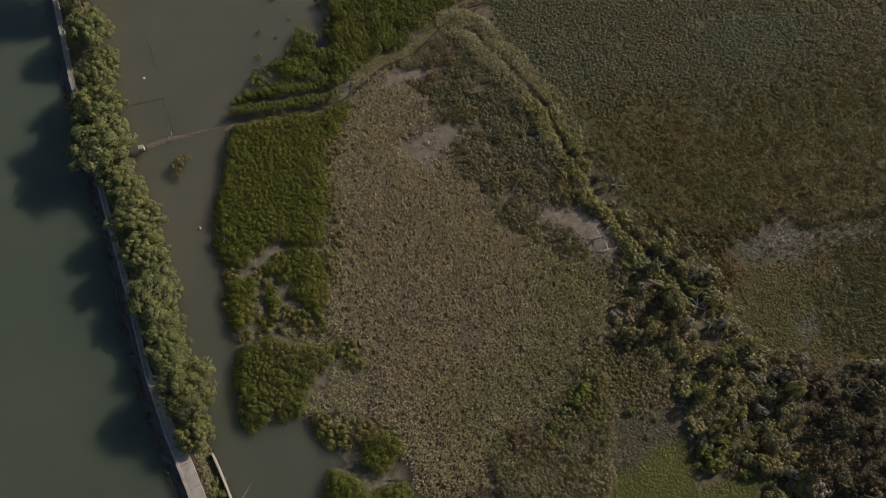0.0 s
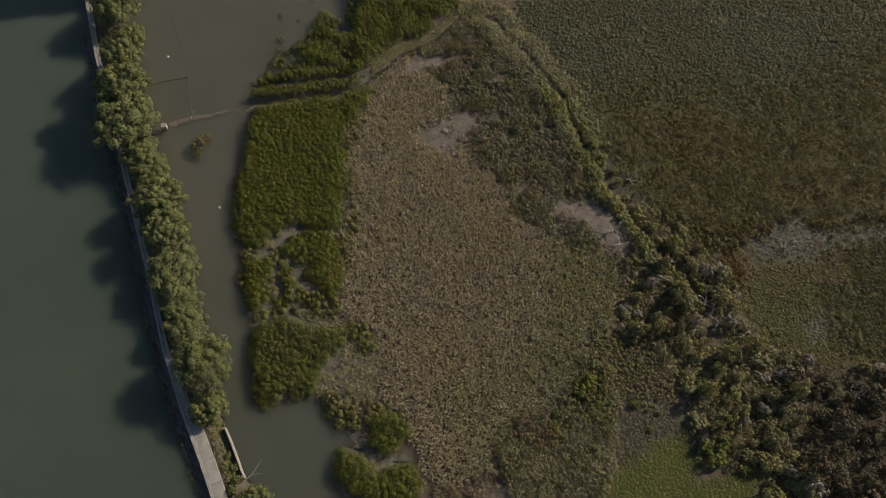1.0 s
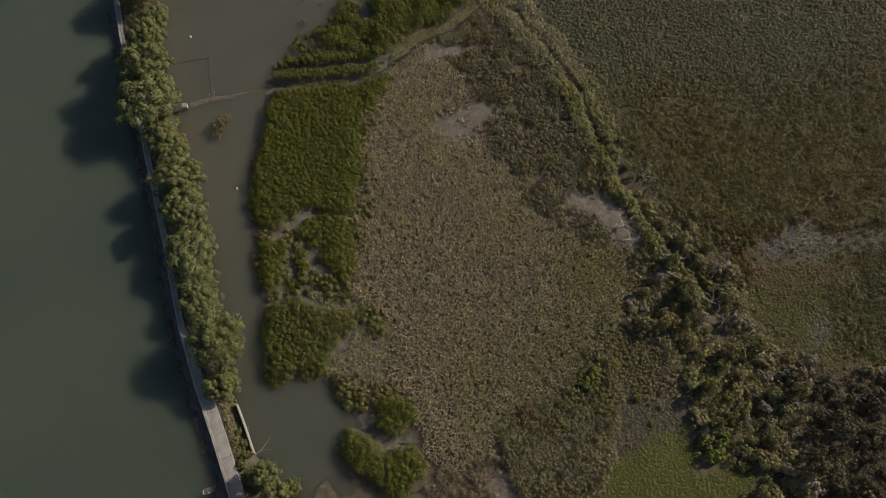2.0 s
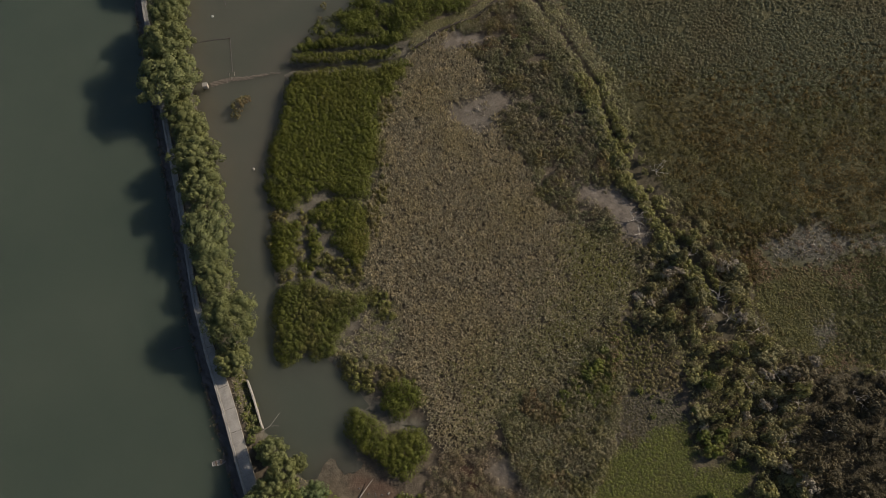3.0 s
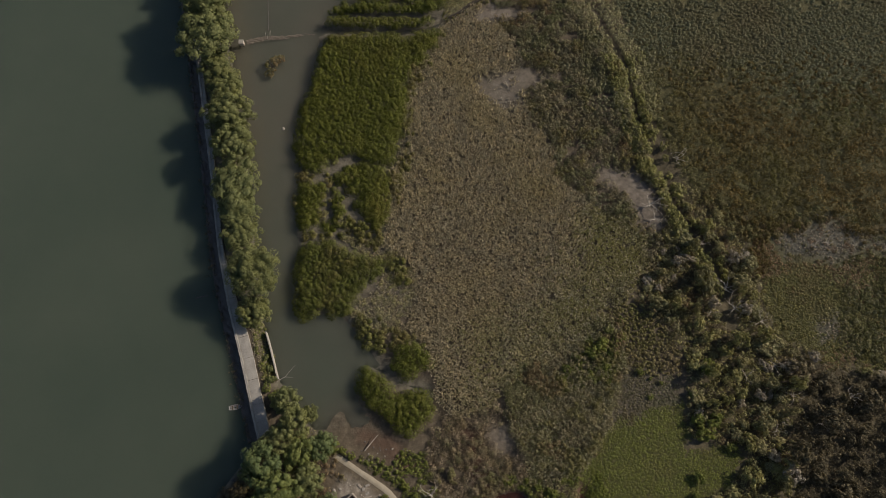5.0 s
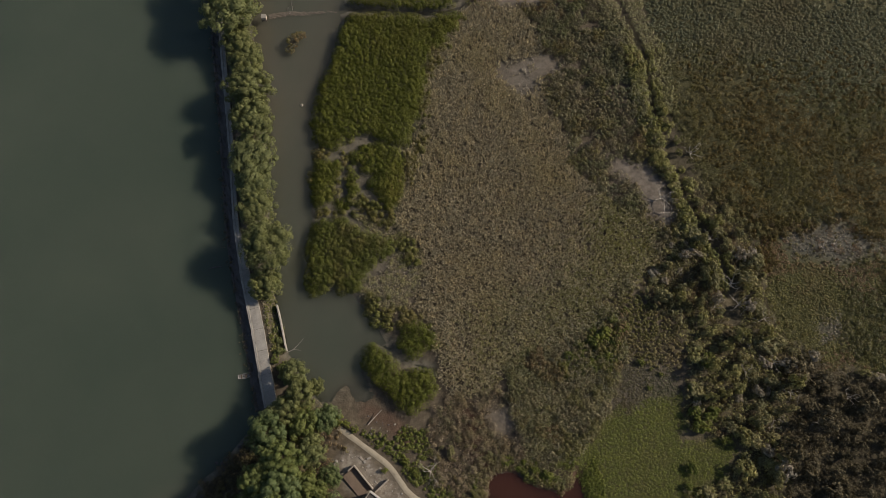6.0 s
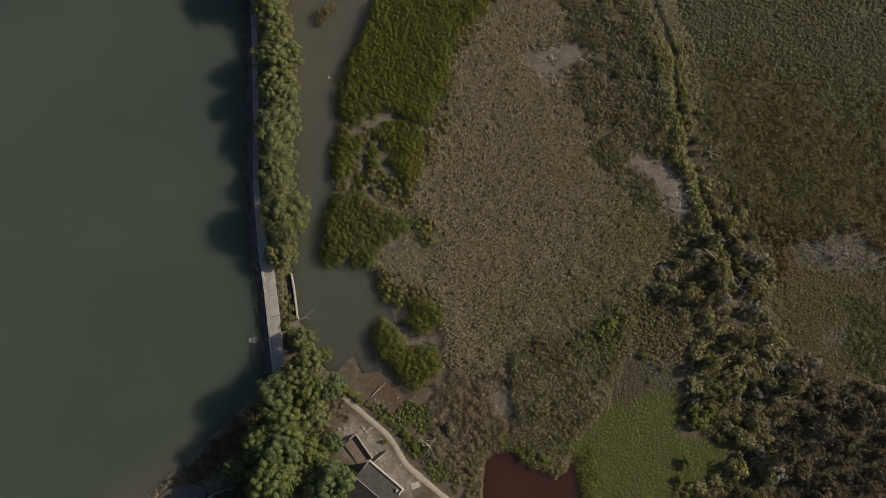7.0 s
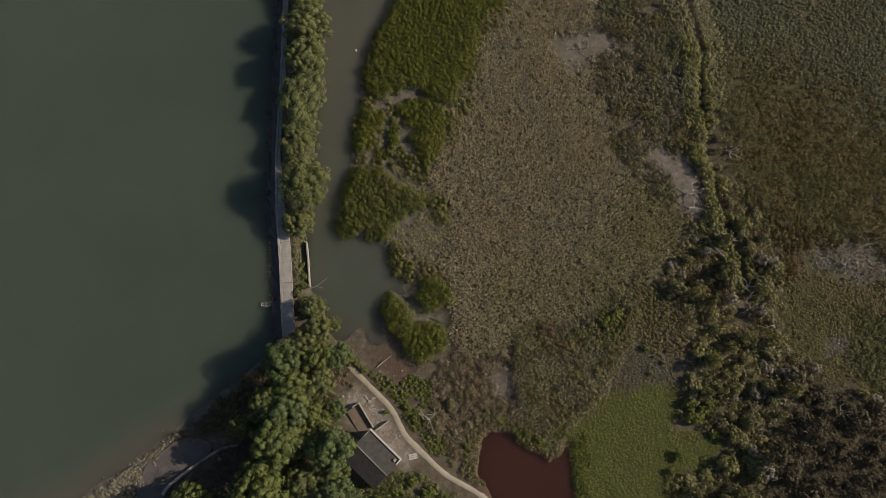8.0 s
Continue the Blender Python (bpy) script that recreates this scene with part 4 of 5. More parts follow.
def build_turf():
    rng = np.random.RandomState(80)
    x, y = scatter(GRASS, 0.42, rng, 1.2, 2.0)
    keep = (within(GREY_S, x, y) + waves(x, y, 2.0) < 0) | (rng.rand(len(x)) < 0.35)
    x, y = x[keep], y[keep]
    mounds("grass", x, y, 0.33, 0.12 + 0.09 * waves(x + 0.6 * y, y, 1.4, 2), 16, 0.07, TURF, rng, "short rough yellow-green grass", "grass", lid=0.8)
    x, y = scatter(FIELD, 0.43, rng, 0.6, 2.0)
    grey = step01(within(GREY_E, x, y), -3, 0) + step01(within(GREY_M, x, y), -1, 1)
    keep = (waves(x + 5, y, 1.0, 2) - 1.0 * grey > -0.7) & (x < 92)
    x, y = x[keep], y[keep]
    brown = waves(x + 12, y, 9.0, 2) + 0.25 * rng.uniform(-1, 1, len(x)) + 0.9 * step01(y - 0.25 * (x - 55), 50, 60) > 0.25
    for pick, mat, hue in ((~brown, TURF_OLIVE, "olive"), (brown, TURF_BROWN, "brown")):
        mounds("tussocks", x[pick], y[pick], 0.3, 0.16 + 0.13 * waves(x[pick], y[pick], 1.3, 2), 10, 0.09, mat, rng, "fine tufted " + hue + " turf", "grass", lid=0.5)
    edge = [(44, 66.5), (50.7, 65.2), (55.1, 64.2), (58.5, 66.3), (65.3, 67.8), (67.2, 70.6), (71.2, 67), (76.5, 69), (90, 72), (90, 70), (76.5, 67), (72.8, 63.6), (67.2, 68.6), (58.5, 64.6),
            (54, 60), (55.5, 54), (53.4, 53), (50.6, 60)]
    x, y = scatter(edge, 0.95, rng, 0.8, 2.0, (GREY_E,))
    keep = waves(x + 8, y, 1.8, 2) > -0.35
    x, y = x[keep], y[keep]
    mounds("tussocks", x, y, 0.52, 0.75 * rng.uniform(0.5, 1.6, len(x)), 30, 0.11, RUST, rng, "large rust-brown tussocks along the marsh edge", "grass")
    x, y = scatter(FIELD, 1.25, rng, 0.8, 2.0, (GREY_M,))
    keep = (rng.rand(len(x)) < 0.55) & (x < 92)
    x, y = x[keep], y[keep]
    mounds("tussocks", x, y, 0.32, 0.4 * rng.uniform(0.5, 1.6, len(x)), 24, 0.09, UNDERGROWTH, rng, "single dark olive tussocks standing in the turf", "grass")
    x, y = scatter(ROUGH, 0.75, rng, 1.0, 2.0)
    keep = waves(x + 3, y, 1.6, 2) > -0.1
    x, y = x[keep], y[keep]
    mounds("tussocks", x, y, 0.42, 0.5 * rng.uniform(0.5, 1.6, len(x)), 22, 0.1, SEDGE_GREY, rng, "rough grey-green tussocks on olive turf", "grass")
    side = [(27, 38), (22.5, 39.5), (28.6, 43.4), (31, 42.5), (34, 40.4), (37, 39.8), (38, 36.8), (40.6, 33.6), (40.4, 30), (36, 30), (29.6, 29.6), (29, 33)]
    x, y = scatter([(24, 73), (31, 69), (36.5, 60), (39, 55), (37, 48), (40, 43), (36, 40), (31, 46), (31, 56), (32, 58), (27, 62), (23, 66)], 0.62, rng, 1.2, 2.5, (BARE_MUD,))
    keep = (waves(x + 35, y, 2.4, 2) > -0.6) & (ditch_gap(x, y) > 0.8)
    x, y = x[keep], y[keep]
    mounds("scrub", x, y, 0.45, (0.6 + 0.5 * waves(x, y, 2.4)) * rng.uniform(0.6, 1.4, len(x)), 24, 0.11, SCRUB_BROWN, rng, "brown and olive scrub between reeds and thicket", "scrub")
    x, y = scatter([(37, 72), (44, 69), (50, 65.5), (58, 66.5), (66, 68.5), (66, 66.5), (57, 63), (50, 61), (45, 63), (40, 68)], 0.62, rng, 1.2, 2.5)
    keep = (waves(x + 35, y, 2.4, 2) > -0.3) & (ditch_gap(x, y) > 0.8)
    x, y = x[keep], y[keep]
    mounds("scrub", x, y, 0.5, (0.6 + 0.5 * waves(x, y, 2.4)) * rng.uniform(0.6, 1.4, len(x)), 24, 0.11, UNDERGROWTH, rng, "dark olive scrub along the marsh edge", "scrub")
    x, y = scatter(side, 0.58, rng, 1.6, 2.5)
    keep = waves(x + 80, y, 2.0, 2) > -0.75
    x, y = x[keep], y[keep]
    mounds("tussocks", x, y, 0.36, 0.4 * rng.uniform(0.6, 1.6, len(x)), 22, 0.11, SCRUB, rng, "rough olive and brown tussocks beside the reeds", "grass")
    x, y = scatter([(-29, 44.6), (-20, 45.5), (-13.5, 41), (-12.6, 35), (-12, 29), (-15, 27), (-24, 29), (-22, 33), (-19.6, 37), (-18.6, 40), (-24, 42)], 0.36, rng, 0.8, 2.5)
    keep = waves(x + 20, y, 1.8, 2) > -0.6
    x, y = x[keep], y[keep]
    blades("dry_grass", x, y, 0.45 + 0.2 * waves(x, y, 2.0), 8, 0.055, 0.9, 0.0, REEDS, rng, "pale straw grass on drying mud", "grass")
    few = (rng.rand(len(x)) < 0.28) & (waves(x + 0.7 * y, 0.3 * y, 2.2, 2) > -0.35)
    mounds("dry_grass", x[few], y[few], 0.36, 0.3 * rng.uniform(0.5, 1.6, few.sum()), 18, 0.1, REEDS_OLIVE, rng, "tufts of straw-green grass on mud", "grass")
    x, y = scatter(FIELD, 0.55, rng, 0.6, 2.0, (GREY_E, GREY_M))
    keep = (waves(x, y, 1.3, 2) + 0.5 * waves(x, y, 14.0, 1) + 0.35 * step01(x, 66, 76) > 0.24) & (x < 104)
    x, y = x[keep], y[keep]
    mounds("tussocks", x, y, 0.3, 0.3 + 0.2 * waves(x, y, 4.0) + 0.25 * step01(x, 66, 76), 18, 0.085, SEDGE, rng, "scattered olive grass tussocks on turf", "grass")
    x, y = scatter(GREY_E, 0.5, rng, 3.2, 2.0)
    a, b = scatter(GREY_M, 0.45, rng, 1.6, 2.0)
    x, y = np.r_[x, a], np.r_[y, b]
    keep = (rng.rand(len(x)) < 0.8) & (x < 100)
    mounds("tussocks", x[keep], y[keep], 0.24, 0.06 + 0.2 * rng.rand(keep.sum()), 12, 0.085, BUSH_GREY, rng, "small grey tufts on drying mud", "grass")
    x, y = scatter(GREY_S, 0.42, rng, 1.4, 2.0)
    keep = rng.rand(len(x)) < 0.9
    mounds("tussocks", x[keep], y[keep], 0.24, 0.06 + 0.14 * rng.rand(keep.sum()), 12, 0.085, SEDGE_GREY, rng, "small grey-green tussocks on bare mud", "grass")
    bank = LEVEE_E[2:] + [(-103, 158), (-90, 130), (-79.4, 100), (-68, 75), (-61.2, 60), (-57, 50.5), (-51.5, 37.6), (-47.4, 29.6), (-43.6, 24.6)]
    x, y = scatter(bank, 0.95, rng, 0.4, 2.0)
    near = line_gap(LEVEE_W, x, y)
    low = near >= 4.8
    mounds("bank_weeds", x[low], y[low], 0.5, 0.35 * rng.uniform(0.5, 1.6, low.sum()), 20, 0.13, UNDERGROWTH, rng, "low weeds on the lagoon side of the sea wall bank", "weeds")
    keep = (near > 1.7) & (near < 4.8)
    x, y, near = x[keep], y[keep], near[keep]
    mounds("bank_weeds", x, y, 0.62, (1.9 - 1.3 * step01(near, 3.5, 7.0)) * rng.uniform(0.4, 1.5, len(x)), 24, 0.13, TREE_LEAF, rng, "dense olive undergrowth below the sea wall trees", "undergrowth")
    x, y = wall_weeds[0].T
    mounds("wall_weeds", x, y, 0.2, 0.3 * rng.uniform(0.3, 1.6, len(x)), 10, 0.09, BUSH_DUSK, rng, "brown weeds along the broken outer wall", "weeds", 0.35)
    strip = [(-34, 14.4), (-36.8, 19.6), (-39.2, 23.5), (-41, 25.5), (-42.6, 25), (-39.8, 19.6), (-36.4, 13.8)]
    x, y = scatter(strip, 0.3, rng, 0.3, 2.0)
    half = rng.rand(len(x)) < 0.3
    mounds("dry_grass", x[half], y[half], 0.28, np.full(half.sum(), 0.3), 14, 0.11, TURF, rng, "yellow-green weeds between walkway and kerb", "grass")
    blades("dry_grass", x, y, np.full(len(x), 0.45), 7, 0.05, 0.8, 0.0, REEDS, rng, "dry yellow grass between walkway and kerb", "grass")
    verge = [(-21, 3.6), (-19, 4.6), (-14, 3.2), (-9, 1.0), (-4, -2.4), (1, -5), (6, -6), (5, -3.5), (0, 0), (-2, 2.5), (-4, 7.5), (-8, 7), (-10, 4.5), (-14, 4.2)]
    x, y = scatter(verge, 0.6, rng, 0.5, 2.0)
    keep = waves(x, y, 2.0, 2) > -0.2
    x, y = x[keep], y[keep]
    mounds("verge_weeds", x, y, 0.42, 0.1 + 0.35 * rng.rand(len(x)), 26, 0.11, HERB, rng, "weedy green verge beside the track", "weeds")


    lip = [(15.4, 7.1), (18, 6.4), (21, 8.4), (23.4, 10.4), (24.2, 8), (24, 4.9), (22.6, 3.5), (19, 3.0), (15.6, 3.6), (13, 5.4)]
    x, y = scatter(lip, 0.42, rng, 0.5, 2.0)
    straw = waves(x + 4, y, 2.0, 2) > 0.1
    mounds("pond_edge", x[~straw], y[~straw], 0.36, 0.4 * rng.uniform(0.4, 1.6, (~straw).sum()), 18, 0.1, TURF, rng, "rough green grass overhanging the pond", "grass")
    blades("pond_edge", x[straw], y[straw], 0.7 * rng.uniform(0.6, 1.3, straw.sum()), 7, 0.05, 0.8, 0.0, REEDS_OLIVE, rng, "straw-coloured reeds leaning over the pond", "reeds")
    ring = [(a + 4.5 * (a - 19) / 10, b + 4.5 * (b + 2) / 8) for a, b in POND]
    x, y = scatter(ring, 0.5, rng, 0.6, 2.0)
    gap = within(POND, x, y) + 0.9 * waves(x, y, 2.2, 2)
    keep = (gap < 0.1) & (gap > -3.4) & (line_gap(TRACK, x, y) > 1.5) & (y > -7)
    x, y, gap = x[keep], y[keep], gap[keep]
    brown = (waves(x + 15, y, 3.0, 2) > -0.15) & (x < 25)
    for pick, mat, label in ((brown, SCRUB, "brown matted growth overhanging the pond"), (~brown, TURF, "green rough grass at the pond edge")):
        mounds("pond_edge", x[pick], y[pick], 0.38, np.where(x[pick] < 24, 0.6, 0.2) * rng.uniform(0.4, 1.5, pick.sum()), 20, 0.1, mat, rng, label, "grass")


build_turf()


def build_wrack():
    rng = np.random.RandomState(90)
    for poly, mat, label in (([(-58, -41), (-55, -38.5), (-50, -29.5), (-45, -22), (-46.5, -28), (-46, -36), (-50, -41)], REEDS, "straw-coloured reed wrack along the shore"),
                             # the second strip's dark leaf colour also stands in for the grove's shade
                             ([(-46, -22.5), (-42.5, -16.5), (-39, -9.4), (-35.4, -2), (-34.6, 2.6), (-32.6, 2), (-32.5, -8), (-36.5, -15), (-40.4, -20.4)], BUSH_DUSK, "rusty weed along the shore, toned dark for the grove's shade")):
        x, y = scatter(poly, 0.42, rng, 0.9, 2.5)
        keep = (waves(x, y, 1.6, 2) > -0.25) & (within(SLIP, x, y) + 1.1 * waves(x + 9, y, 2.0, 2) < 0.3)
        x, y = x[keep], y[keep]
        mounds("shore_wrack", x, y, 0.36, 0.28 * rng.uniform(0.4, 1.7, len(x)), 18, 0.09, mat, rng, label, "weed")


build_wrack()


# ---- trees and bushes ----
def crown_points(radius, tall, lumps, leaves, rng, base, small=0.17, large=0.32):
    """Places and facings of the leaf sprays of a lumpy crown."""
    out_c, out_n = [], []
    u = unit(rng.normal(size=(lumps, 3)) + (0, 0, 0.45))
    u[:, 2] = np.where(u[:, 2] < -0.25, -u[:, 2], u[:, 2])
    for d in u:
        reach = rng.uniform(0.45, 0.92)
        c = d * (radius * reach, radius * reach, tall * reach)
        r = radius * rng.uniform(small, large)
        n = unit(rng.normal(size=(leaves, 3)) + 0.5 * d + (0, 0, 0.25))
        out_c.append(c + n * r * rng.uniform(0.75, 1.05, (leaves, 1)) + (0, 0, base))
        out_n.append(n)
    return np.concatenate(out_c), np.concatenate(out_n)


def make_tree(radius, top, lumps, leaves, leaf, mat, seed, label, group):
    rng = np.random.RandomState(seed)
    tree = tagged(new("tree"), label, "tree", group)
    tall = top * 0.42
    mid = top - tall
    bend = rng.uniform(-0.3, 0.3, 2)
    part("trunk", tubes("trunk", [[(0, 0, -0.4, 0.26), (bend[0] * 0.5, bend[1] * 0.5, mid * 0.4, 0.2), (bend[0], bend[1], mid, 0.11), (bend[0], bend[1], mid + tall * 0.5, 0.04)]], BARK), None, tree, "rough brown trunk")
    for k in range(5):
        a = k * 1.26 + rng.uniform(-0.4, 0.4)
        r = radius * rng.uniform(0.5, 0.75)
        part("limb", tubes("limb", [[(bend[0] * 0.5, bend[1] * 0.5, mid * 0.45, 0.12), (math.cos(a) * r * 0.45, math.sin(a) * r * 0.45, mid * 0.85, 0.08),
                                     (math.cos(a) * r, math.sin(a) * r, mid + tall * 0.25, 0.03)]], BARK, 5), None, tree)
    c, n = crown_points(radius, tall, lumps, leaves, rng, mid, 0.11, 0.25)
    part("crown", leaf_cloud("crown", c, n, np.full(len(c), leaf), rng, mat, 0.28), None, tree, "lumpy leafy crown")
    return tree


def plant(protos, places, rng, stretch=0.12, rise=()):
    """The first prototypes stand at the first places; copies fill the rest."""
    for i, (x, y, r, size) in enumerate(places):
        proto = protos[i % len(protos)]
        s = r / size
        m = Matrix.LocRotScale((x, y, float(max(ground_z(x, y), -0.1))), Euler((0, 0, rng.uniform(0, 6.283))),
                               (s * rng.uniform(1 - stretch, 1 + stretch), s * rng.uniform(1 - stretch, 1 + stretch), s * rng.uniform(0.9, 1.1) * (rise[i] if rise else 1.0)))
        if i < len(protos):
            proto.matrix_basis = m
        else:
            copy_thing(proto, m)


def build_trees():
    rng = np.random.RandomState(100)
    levee = [(-84, 126), (-78.1, 114.3), (-74, 107.2), (-72.9, 99.5), (-70.4, 90.5), (-68.2, 83), (-61.3, 72.7), (-58, 65.7), (-54.6, 58.6), (-52, 51.3),
             (-49.6, 45), (-47.8, 40.5), (-40.8, 26.2), (-86.6, 131), (-91.6, 142), (-64.4, 76.8), (-56.4, 62), (-72.2, 94.9), (-50.6, 48)]
    sizes = [4.2, 5.3, 3.3, 4.4, 4.4, 4.2, 4.2, 4.3, 4.0, 3.7, 3.8, 3.2, 2.6, 4.6, 5.0, 3.2, 3.0, 3.0, 2.8]
    protos = [make_tree(4.0, 5.6, 120, 88, 0.135, TREE_LEAF, 110 + k, "bushy olive green tree on the sea wall bank", "trees along the sea wall") for k in range(4)]
    plant(protos, [(x - 0.45, y - 0.4, r * 1.12, 4.0) for (x, y), r in zip(levee, sizes)], rng,
          rise=[1.2, 0.95, 0.95, 1.1, 0.95, 0.85, 0.8, 0.65, 0.72, 0.55, 0.68, 0.58, 0.7, 1.35, 1.35, 0.6, 0.6, 0.9, 0.55])
    big = make_tree(5.5, 7.6, 190, 105, 0.14, TREE_LEAF, 130, "largest round olive green tree on the sea wall bank", "trees along the sea wall")
    big.matrix_basis = pose(-42.9, 32.8, 1.1)
    south = [(-30.6, 10.6), (-28, 7.2), (-26.2, 9.6), (-29.6, 4), (-31.4, -0.6), (-25.8, 2.4), (-22.4, 4.4), (-27.3, -4.7), (-22.8, -1.7), (-26.5, -9.2), (-22.1, -7.6),
             (-18.6, -4.8), (-25.2, -14), (-21.3, -12.3), (-15.6, -11.4), (-14.2, -15.6), (-25.3, -18.8), (-24, -24), (-18, -18.6), (-11.5, -19), (-32.9, -14.6),
             (-26.6, -27.6), (-35, -29.6), (-27.5, -31), (-27.4, -21.4), (-19.6, -8.6), (-33.6, -33.5), (-29.8, -9), (-27, -16.6), (-25.6, -25.6)]
    wide = [r * 1.22 for r in [2.5, 2.8, 2.1, 3.2, 3.4, 2.8, 2.3, 3.5, 3.1, 3.7, 3.1, 2.6, 3.8, 3.6, 4.2, 3.0, 3.7, 4.0, 3.8, 3.6, 2.6, 2.6, 2.8, 3.4, 2.4, 2.6, 3, 2.8, 2.8, 3]]
    protos = [make_tree(4.0, 8.0, 105, 85, 0.14, mat, 140 + k, "leafy green tree in the grove by the house", "grove by the house")
              for k, mat in enumerate((TREE_DEEP, TREE_GREEN, TREE_DEEP, TREE_GREEN, TREE_LEAF))]
    pale = [make_tree(4.0, 8.0, 105, 85, 0.14, TREE_LEAF, 150 + k, "pale olive feathery tree at the end of the walkway", "grove by the house") for k in range(2)]
    plant(pale, [(x, y, r, 4.0) for (x, y), r in zip(south[:4], wide[:4])], rng)
    plant(protos, [(x, y, r, 4.0) for (x, y), r in zip(south[4:], wide[4:])], rng, rise=[1.2 if y < -17 and x < -23 else 1.0 for x, y in south[4:]])


build_trees()


def make_bush(mat, seed, label, group, size=0.125, lumps=27, leaves=58):
    rng = np.random.RandomState(seed)
    bush = tagged(new("bush"), label, "bush", group)
    stems = []
    for k in range(4):
        a = k * 1.57 + rng.uniform(-0.5, 0.5)
        stems.append([(0, 0, -0.3, 0.07), (math.cos(a) * 0.5, math.sin(a) * 0.5, 0.9, 0.05), (math.cos(a) * 1.1, math.sin(a) * 1.1, 1.7, 0.02)])
    part("stems", tubes("stems", stems, BARK, 4), None, bush, "crooked brown stems")
    c, n = crown_points(1.9, 1.1, lumps, leaves, rng, 0.95, 0.15, 0.34)
    part("crown", leaf_cloud("crown", c, n, np.full(len(c), size), rng, mat, 0.4, 0.6, 0.5), None, bush)
    return bush


def build_bushes():
    rng = np.random.RandomState(160)
    x, y = scatter(BAND, 2.7, rng, 0.6, 4.0)
    keep = (ditch_gap(x, y) > np.where(y < 58, 2.0, 1.3)) & (y > 0) & (x < 84) & (y < 66) & (within(BAND, x, y) > 0.7)
    x, y = x[keep], y[keep]
    hedge = dense(DITCH, 1.9)
    hedge = hedge[(hedge[:, 1] < 96) & (hedge[:, 1] > 50) & (within(BARE_MUD, hedge[:, 0] - 1.9, hedge[:, 1] - 1.1) < 0.3)]
    for off in (-1.9, 1.7):
        hedge = hedge[rng.rand(len(hedge)) < (0.75 if off < 0 else 0.6)]
        x = np.r_[x, hedge[:, 0] + off + rng.uniform(-1.0, 1.0, len(hedge))]
        y = np.r_[y, hedge[:, 1] + off * 0.6 + rng.uniform(-1.0, 1.0, len(hedge))]
    narrow = y > 64
    size = np.where(narrow, rng.uniform(0.9, 1.5, len(x)), 0.9 + 1.35 * rng.rand(len(x)) ** 1.4)
    tint = waves(x, y, 8.0, 2) + 0.75 * rng.uniform(-1, 1, len(x)) + np.where((narrow & (x < 33)), 0.55, 0.0)
    dusky = (x > 61 + 3 * waves(x, y, 5.0)) & (y < 38)
    tint = np.where(dusky, 9, tint)
    for which, mat, label, seed in (((tint > 0.42) & ~dusky, BUSH_LIME, "yellow-green bush in the thicket by the ditch", 170),
                                    ((tint <= 0.42) & (tint > -0.35), BUSH_DARK, "dark olive bush in the dense thicket", 180),
                                    (dusky, BUSH_DUSK, "dusky brown-green bush in the dense thicket", 195),
                                    (tint <= -0.35, BUSH_GREY, "grey-green half-bare bush in the thicket", 190)):
        protos = [make_bush(mat, seed + k, label, "thicket bushes", 0.13, 26, 40) for k in range(4)]
        plant(protos, [(a, b, r, 1.9) for a, b, r in zip(x[which], y[which], size[which])], rng, 0.25, list(rng.uniform(0.8, 1.7, which.sum()) * (0.55 + 0.45 * step01(within(BAND, x[which], y[which]), 1.0, 5.0))))
    x, y = scatter(BAND, 0.82, rng, 0.8, 3.0)
    keep = (waves(x, y, 2.4, 3) > -0.55) & (ditch_gap(x, y) > np.where(y < 58, 1.5, 0.9)) & (x < 92) & (y > -2) & (y < 70)
    x, y = x[keep], y[keep]
    h = 0.75 * (1 + 0.7 * waves(x, y, 2.6, 2)) * rng.uniform(0.3, 1.8, len(x))
    hue = waves(x + 77, y, 5.0, 2) + 0.5 * rng.uniform(-1, 1, len(x))
    far = (x > 61 + 3 * waves(x, y, 5.0)) & (y < 38)
    for pick, mat, what in ((far, BUSH_DUSK, "dusky brown"), (~far & (hue > 0.3), BUSH_LIME, "yellow-green"), (~far & (hue <= 0.3) & (hue > -0.3), UNDERGROWTH, "olive"),
                            (~far & (hue <= -0.3), BUSH_DARK, "dark olive")):
        mounds("thicket", x[pick], y[pick], 0.58, h[pick], 22, 0.125, mat, rng, "tangled " + what + " undergrowth between the bushes", "undergrowth")
    for poly in ([(-10, -16.4), (-3.6, -11.2), (1, -8.8), (8, -10.6), (14, -11), (12, -16), (4, -19), (-8, -21)],
                 [(-35, 1), (-28, 8), (-22, 5.4), (-17.5, 0), (-18, -9), (-13, -13), (-12, -20), (-22, -27), (-31, -24), (-30, -12)],
                 [(-35.5, -2), (-31, -4), (-31, -12), (-34, -18), (-40, -18), (-42, -14)],
                 [(-31, -14), (-36, -19.5), (-38, -24), (-40, -30), (-38, -36), (-26, -32), (-24, -22)]):
        x, y = scatter(poly, 0.7 if poly[0][0] == -10 else 0.95, rng, 0.8, 3.0)
        keep = waves(x + 40, y, 3.0, 2) > -0.45
        x, y = x[keep], y[keep]
        mounds("thicket", x, y, 0.6, 0.8 * rng.uniform(0.5, 1.5, len(x)), 26, 0.12, {-10: TREE_GREEN, -31: BUSH_DUSK}.get(poly[0][0], UNDERGROWTH), rng, "shady weedy undergrowth about the grove", "undergrowth")
